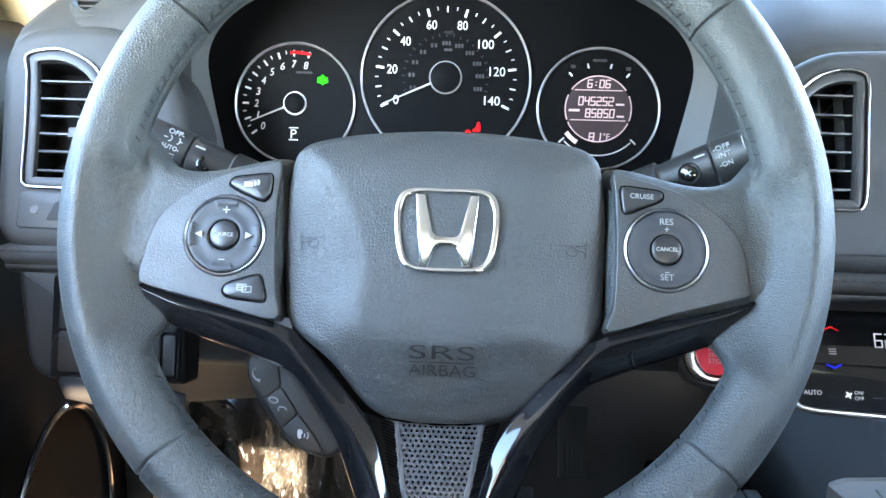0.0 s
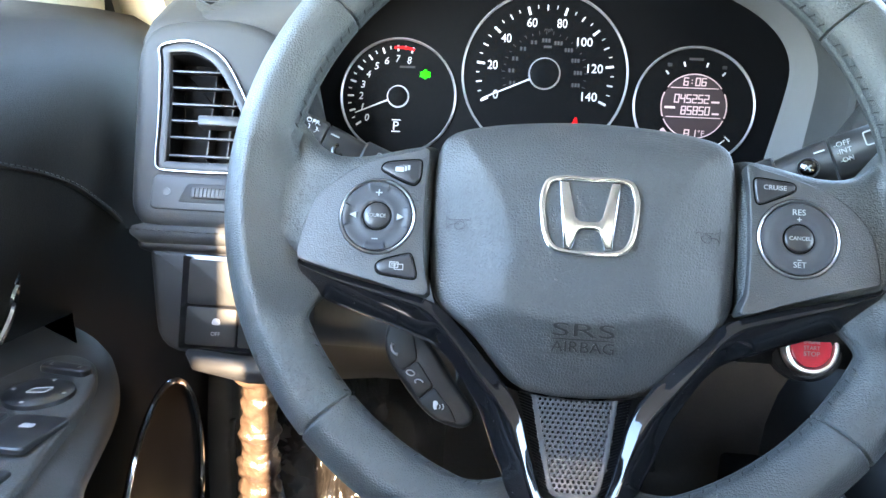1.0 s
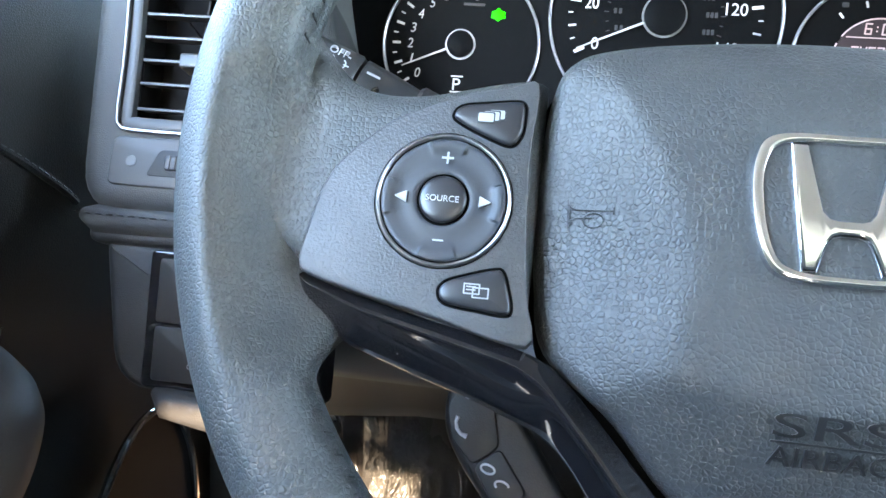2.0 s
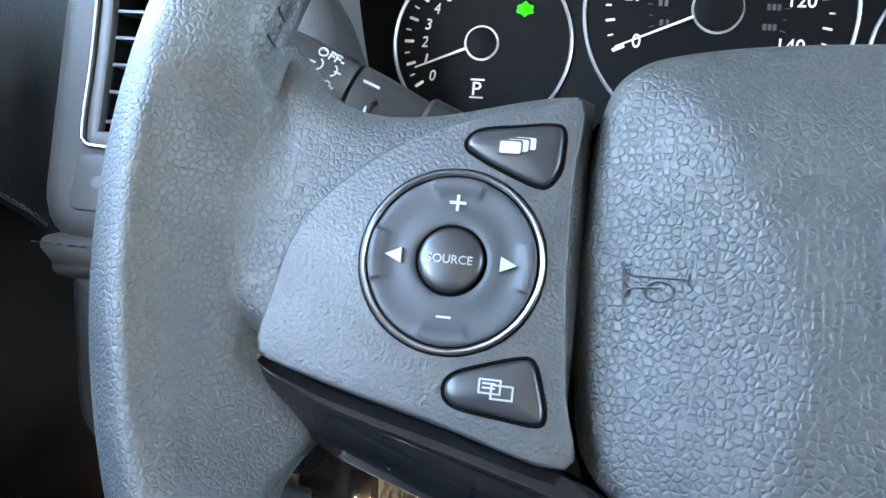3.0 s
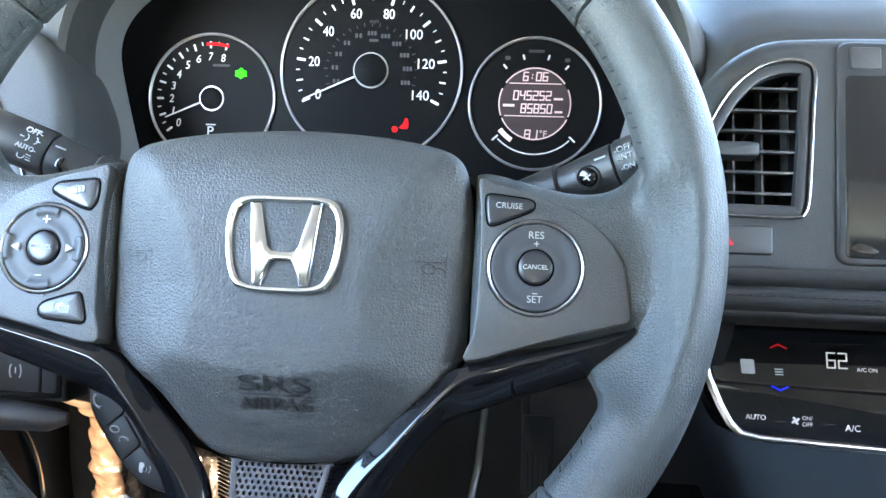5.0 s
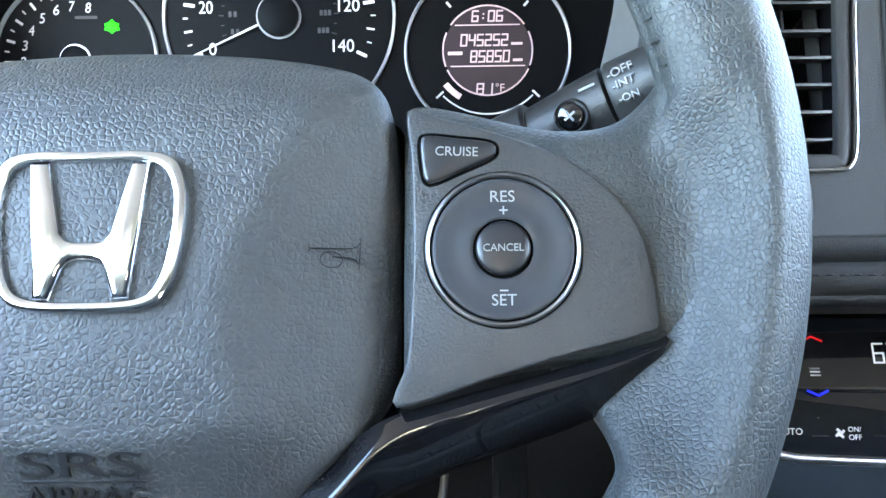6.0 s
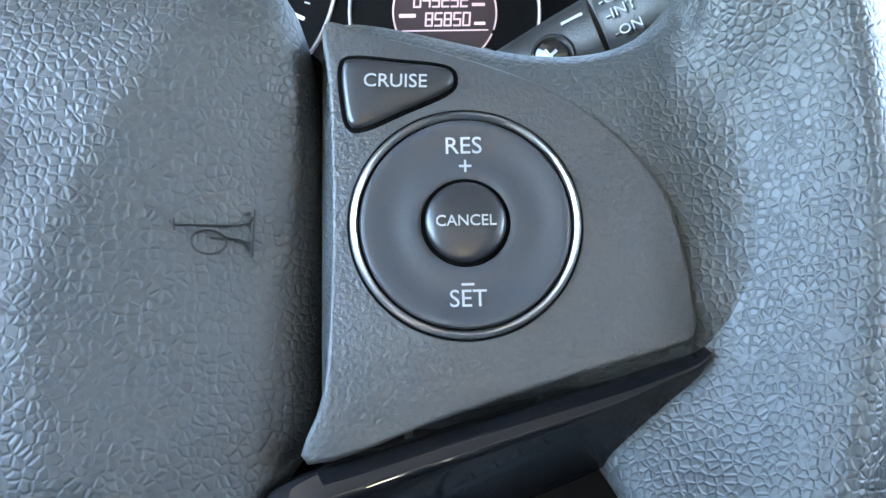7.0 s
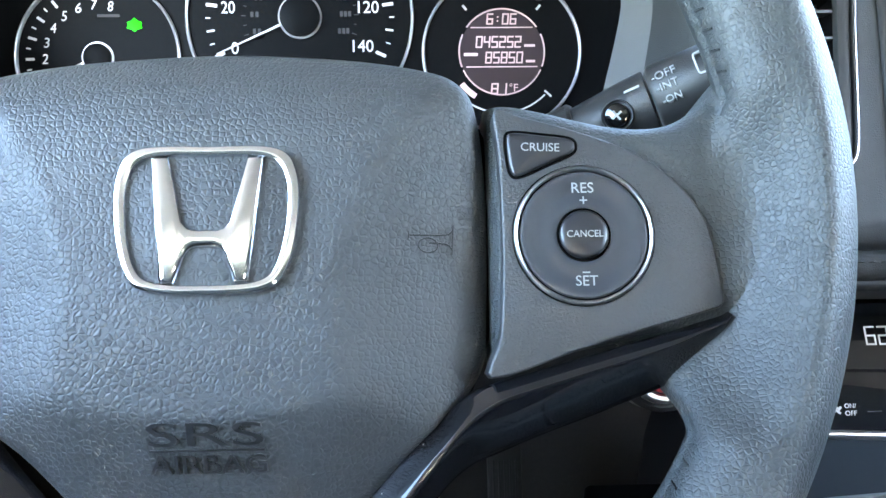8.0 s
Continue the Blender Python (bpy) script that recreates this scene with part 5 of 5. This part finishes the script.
for x, body in ((-0.312, "L"), (-0.293, "R")):
    writing("lettering", body, 2.5, PRINT, sw, x * 1000, 26 - (x + 0.302) * 140, 555.1)
for x, y in ((-0.313, -0.052), (-0.279, -0.052), (-0.309, -0.105), (-0.274, -0.105)):
    k = part("window_key", plate(box_loop(-15, -20, 15, 20, 3), 0, 3, 1.2), BUTTON, sw, "window lift key", at=pose(x, y, 0.551, -4, 0, 0))
    bar("window_mark", 0, 6, 7, 5, 3.0, PRINT, k)
# oval pocket with chrome outline
oval = [(0.0, 0.236 + 0.088 * math.cos(q) + 0.02 * math.sin(q), 0.287 + 0.145 * math.sin(q)) for q in (2 * math.pi * i / 64 for i in range(64))]
part("oval_trim", tube([(-0.357, y, z) for _, y, z in oval], 0.0032, 8, closed=True), CHROME, door, "chrome oval outline")
bm = bmesh.new()
skin(bm, [[(-0.360 - 0.01 * (1 - s), 0.24 + (y - 0.24) * s, 0.28 + (z - 0.28) * s) for _, y, z in oval] for s in (1.0, 0.7, 0.4, 0.1)], cap1=True)
part("oval_panel", bm, BLACK, door, "dark oval panel")
# window sail trim and seal
bm = bmesh.new()
skin(bm, [[(-0.43, 0.20, 0.75), (-0.43, 0.355, 0.75)], [(-0.43, 0.15, 0.85), (-0.43, 0.40, 0.85)], [(-0.43, 0.08, 0.91), (-0.43, 0.45, 0.92)], [(-0.43, 0.08, 1.12), (-0.43, 0.65, 1.12)]], closed=False)
bm.normal_update()
bmesh.ops.solidify(bm, geom=list(bm.faces), thickness=0.01)
part("sail_trim", bm, CREAM, door, "cream mirror sail trim", sharp=20)
part("window_seal", tube([(-0.425, 0.325, 0.76), (-0.45, 0.325, 0.86), (-0.47, 0.28, 1.0)], 0.006, 8), RUBBER, door, "black window seal")

# ---- footwell ----
floor = part("floor", block(-0.48, -1.05, -0.03, 1.1, 1.0, 0.0, 0.005), CARPET)
tagged(floor, "black carpeted car floor", "floor", kind="structure")
film = thing("plastic_film", pose(0, 0, 0), "crumpled clear plastic film hanging over the footwell floor", "plastic film")
def film_sheet(name, x0, x1, z0, z1, y0, lean, seed, label, mat):
    bm, rings = bmesh.new(), []
    for i in range(80):
        v = i / 79
        row = []
        for j in range(90):
            u = j / 89
            wide = (u * 9 + 0.8 * noise.noise((u * 4, v * 6, seed)), v * 4, seed)
            fold = 1 - abs(noise.noise((u * 17 + 1.5 * noise.noise((u * 3, v * 5, seed)), v * 2.6, seed + 3)))
            crease = 1 - abs(noise.noise((u * 30, v * 24, seed + 5)))
            y = y0 + lean * v * v + 0.014 * noise.noise(wide) - 0.020 * fold ** 3 - 0.007 * crease ** 4
            row.append((x0 + (x1 - x0) * u + 0.01 * noise.noise((u * 3, v * 7, seed + 9)), y, z0 + (z1 - z0) * v + 0.006 * noise.noise((u * 12, v * 3, seed + 7))))
        rings.append(row)
    skin(bm, rings, closed=False)
    return part(name, bm, mat, film, label, sharp=180)


film_sheet("sheet", -0.262, -0.10, 0.34, 0.012, 0.46, -0.06, 1.0, "crumpled clear sheet", FILM)
film_sheet("flap", -0.225, -0.165, 0.385, 0.25, 0.43, 0.02, 6.0, "standing clear flap", FILM_HAZE)
film_sheet("floor_piece", -0.30, -0.02, 0.016, 0.012, 0.40, -0.12, 11.0, "flattened clear piece", FILM)
bm = bmesh.new()
skin(bm, [[(-0.46, 0.62, 0.0), (1.05, 0.62, 0.0)], [(-0.46, 0.98, 0.28), (1.05, 0.98, 0.28)], [(-0.46, 1.0, 0.84), (1.05, 1.0, 0.84)]], closed=False)
tagged(part("wall_front", bm, CARPET), "black carpeted bulkhead", "bulkhead", kind="structure")
lever = thing("wrapped_lever", pose(0, 0, 0), "upright lever wrapped in crumpled clear plastic below the dashboard", "lever")
part("shaft", tube([(-0.318, 0.395, 0.0), (-0.316, 0.392, 0.20), (-0.312, 0.385, 0.34), (-0.308, 0.37, 0.42)], [0.013, 0.013, 0.012, 0.012], 14), CREAM, lever, "pale shaft")
bm = bmesh.new()
rings = []
for i in range(70):
    z = 0.425 - 0.205 * i / 69
    w = 0.023 + 0.009 * noise.noise((3.7, 1.1, i * 0.13)) + 0.003 * noise.noise((8.7, 2.1, i * 0.5))
    cx, cy = -0.308 - 0.00011 * i, 0.372 + 0.0003 * i
    rings.append([(cx + w * math.cos(q) * (1 + 0.22 * noise.noise((math.cos(q) * 2, math.sin(q) * 2, i * 0.25))), cy + w * 0.9 * math.sin(q) * (1 + 0.2 * noise.noise((math.cos(q) * 3, 5, i * 0.3))), z + 0.004 * noise.noise((math.cos(q) * 2.5, math.sin(q) * 2.5, i * 0.08))) for q in (2 * math.pi * k / 30 for k in range(30))])
skin(bm, rings)
part("wrapping", bm, WRAP, lever, "crumpled brown-tinted wrapping", sharp=180)
relay = part("relay_box", plate(rounded([Vector(p) for p in ((-0.345, 0.0), (-0.263, 0.0), (-0.263, 0.33), (-0.275, 0.348), (-0.345, 0.352))], [0.004, 0.004, 0.012, 0.01, 0.004], 4), -0.09, 0, 0.006, unit=1.0), GLOSS_BOX, None, at=pose(0, 0.462, 0, 90, 0, 0))
tagged(relay, "glossy black box standing behind the wrapped lever", "relay box")
part("cover_rib", plate(box_loop(-0.330, 0.04, -0.322, 0.32, 0.003), 0.001, 0.006, 0.002, unit=1.0), GLOSS_BOX, relay)
brake = thing("brake_pedal", pose(0.066, 0.47, 0.225, 60, 0, 0), "black rubber brake pedal on a steel arm", "pedal")
part("pad", plate(box_loop(-32, -22, 32, 22, 6), -5, 5, 2), RUBBER, brake, "ribbed rubber pad")
part("arm", tube([(0.0, 0.0, -0.01), (0.01, 0.06, -0.03), (0.02, 0.2, -0.06)], 0.0045, 8), STEEL, brake, "steel arm")
gas = thing("accelerator_pedal", pose(0.146, 0.50, 0.297, 68, 0, 0), "black plastic accelerator pedal", "pedal")
pp = part("pad", plate(box_loop(-18, -45, 18, 45, 4), -5, 5, 2), PEDAL, gas)
for k in range(5):
    part("rib", plate(box_loop(-12 + 6 * k - 1.2, -40, -12 + 6 * k + 1.2, 0, 0.8, 2), 4, 6.5, 0.6), PEDAL, pp)
part("arm", tube([(-0.012, 0.0, -0.012), (-0.015, 0.08, -0.03), (-0.03, 0.2, -0.05)], 0.006, 8), RUBBER, gas, "black arm")
kick = part("kick_panel", plate(rounded([Vector(p) for p in ((0.44, 0.0), (0.98, 0.0), (0.98, 0.5), (0.48, 0.5), (0.44, 0.3))], 0.05, 5), 0, 0.03, 0.008, unit=1.0), DASH_LOW, None, at=pose(-0.40, 0, 0, 90, 0, 90))
for u, v in ((0.52, 0.42), (0.52, 0.12), (0.90, 0.42)):
    part("clip", lathe([(9, 28), (9, 31.5), (7.5, 32.5), (3, 32.2), (0.1, 32.0)], 24), RUBBER, kick, at=pose(u, v, 0))
part("edge_strip", block(0.443, 0.02, 0.028, 0.452, 0.30, 0.034, 0.002), RUBBER, kick)
tagged(kick, "dark plastic kick panel beside the footwell", "trim panel")

# ---- centre console ----
console = thing("centre_console", pose(0, 0, 0), "grey-black centre console with silver-rimmed tray and port covers", "console")
flank = [(0.288, 0.0), (0.291, 0.24), (0.296, 0.305), (0.306, 0.348), (0.317, 0.371), (0.330, 0.383), (0.350, 0.388), (0.39, 0.390), (0.66, 0.392), (0.66, 0.0)]
bm = bmesh.new()
skin(bm, [[(x + 0.02 * max(0.0, y - 0.2), y, max(0.0, z + lift) if z else 0.0) for x, z in flank] for y, lift in ((-0.5, -0.05), (-0.2, -0.03), (0.05, -0.008), (0.24, 0.0), (0.36, 0.006), (0.52, 0.01))], cap0=True, cap1=True)
part("body", bm, CONSOLE, console, "satin dark grey plastic body", sharp=50)
TRAY = pose(0, 0, 0.3935)
tray_loop = rounded([Vector(p) for p in ((332, 254), (346, 186), (372, 172), (520, 165), (520, 283), (352, 266))], [8, 16, 10, 8, 8, 10], 6)
tray = part("tray", plate(inset(tray_loop, 4), -12, 2.2, 1), TRAY_GREY, console, "pale grey tray surface", at=TRAY)
part("tray_rim", frame_plate(tray_loop, inset(tray_loop, 4), -12, 4.0, 1.6), TRAY_GREY, tray, "raised pale rim")
part("tray_key", plate(box_loop(372, 196, 432, 250, 4), 2, 4.0, 0.6), TRAY_GREY, tray)
ports = part("port_panel", block(0.194, 0.14, 0.0, 0.2895, 0.342, 0.366, 0.006), GAP_SHADE, console, "black panel with socket covers")
for x0, x1 in ((198, 226), (228, 258), (260, 273), (275, 288)):
    for y0, y1 in ((229, 287), (168, 226)):
        part("port_cover", plate(box_loop(x0, y0, x1, y1, 1.5), 0, 3, 0.6), BANK, ports, at=pose(0, 0, 0.365))
bar("socket_sign", 243, 259, 0.8, 12, 368.1, PRINT, ports, turn=8)
for dx, dy in ((-2.5, 3.6), (2.5, 1.8), (0, -5.4)):
    bar("socket_sign", 243 + dx, 259 + dy, 2.1, 2.1, 368.1, PRINT, ports)
for dx in (-2, 2):
    bar("socket_sign", 281 + dx, 263, 2.6, 2.8, 368.1, PRINT, ports)

# ---- cabin shell ----
def shell(name, rings, mat, label, category, closed=False, thick=0.02):
    bm = bmesh.new()
    skin(bm, rings, closed=closed)
    bm.normal_update()
    bmesh.ops.solidify(bm, geom=list(bm.faces), thickness=thick)
    return tagged(part(name, bm, mat), label, category, kind="structure")


# unseen roof, carried forward over the dashboard to keep direct light off it
shell("ceiling", [[(x, y, z) for x, z in ((edge, 1.12), (-0.36, 1.14), (-0.2, 1.17), (0.3, 1.19), (0.8, 1.17), (1.05, 1.12))] for y, edge in ((-1.03, -0.50), (0.0, -0.50), (0.66, -0.50))], HEADLINER, "grey fabric roof lining", "roof lining")
shell("pillar_left", [[(-0.345 + 0.0, 0.33, 0.76), (-0.47, 0.42, 0.76), (-0.47, 0.36, 0.76)], [(-0.37, 0.27, 0.90), (-0.47, 0.33, 0.90), (-0.47, 0.28, 0.90)], [(-0.35, 0.10, 1.14), (-0.40, 0.12, 1.14), (-0.40, 0.08, 1.14)]], CREAM, "cream windscreen pillar trim", "pillar")
shell("pillar_right", [[(0.98, 0.62, 0.80), (1.06, 0.60, 0.80)], [(0.93, 0.12, 1.14), (0.98, 0.10, 1.14)]], CREAM, "cream windscreen pillar trim", "pillar")
shell("wall_left", [[(-0.47, y, z) for z in (0.0, 0.5, 1.14)] for y in (0.46, 0.7, 1.02)], DOOR_TRIM, "dark side wall beside the footwell", "wall")
# unseen stand-in for the passenger door, its height set to limit side light
shell("wall_right", [[(1.02, y, z) for z in (0.0, 0.5, 0.86)] for y in (-1.03, 0.0, 1.0)], DOOR_TRIM, "black door on the passenger side", "wall")
# unseen walls added to shape the light: gaps in line pass low sun, block sky
def seat_wall(name, y, label):
    dx, dz = 0.29 * (-0.72 - y), 0.40 * (-0.72 - y)
    bx = [-0.46] + [x + dx for x in (-0.021, -0.002, 0.016, 0.08, 0.155)] + [1.02]
    bz = [0.0] + [z + dz for z in (0.55, 0.66, 0.765, 0.855, 0.886, 0.96)] + [1.19]
    bm = bmesh.new()
    gv = [[bm.verts.new((x, y, z)) for z in bz] for x in bx]
    for i in range(6):
        for k in range(7):
            gap = (i in (1, 2) and 1 <= k <= 3) or (i == 2 and k == 5) or (i == 4 and k == 2)
            if not gap:
                bm.faces.new((gv[i][k], gv[i + 1][k], gv[i + 1][k + 1], gv[i][k + 1]))
    bm.normal_update()
    bmesh.ops.solidify(bm, geom=list(bm.faces), thickness=0.006)
    tagged(part(name, bm, DOOR_TRIM), label, "wall", kind="structure")


seat_wall("wall_back", -0.72, "unseen dark wall behind the driver, gapped to shape the sun")
seat_wall("wall_rear", -1.0, "unseen second dark wall, its gaps in line with the sun")
# unseen pale reflector, added to throw fill light onto the wheel and gloss parts
shell("fill_panel", [[(x, -0.700, z) for z in (0.965, 1.03, 1.09, 1.16)] for x in (-0.44, 0.0, 0.5, 1.0)], PALE, "unseen pale panel added to reflect fill light forwards", "rear trim", thick=0.006)
shell("pillar_middle_left", [[(-0.43, -0.60, 0.75), (-0.43, -0.80, 0.75)], [(-0.37, -0.60, 1.14), (-0.37, -0.80, 1.14)]], CREAM, "cream door pillar trim", "pillar")
shell("pillar_middle_right", [[(1.0, -0.62, 0.75), (1.0, -0.80, 0.75)], [(0.97, -0.62, 1.14), (0.97, -0.80, 1.14)]], CREAM, "cream door pillar trim", "pillar")
ground = part("ground", block(-400, -400, -0.40, 400, 400, -0.35, 0.01), ASPHALT)
tagged(ground, "pale concrete ground outside the car", "ground", kind="structure")
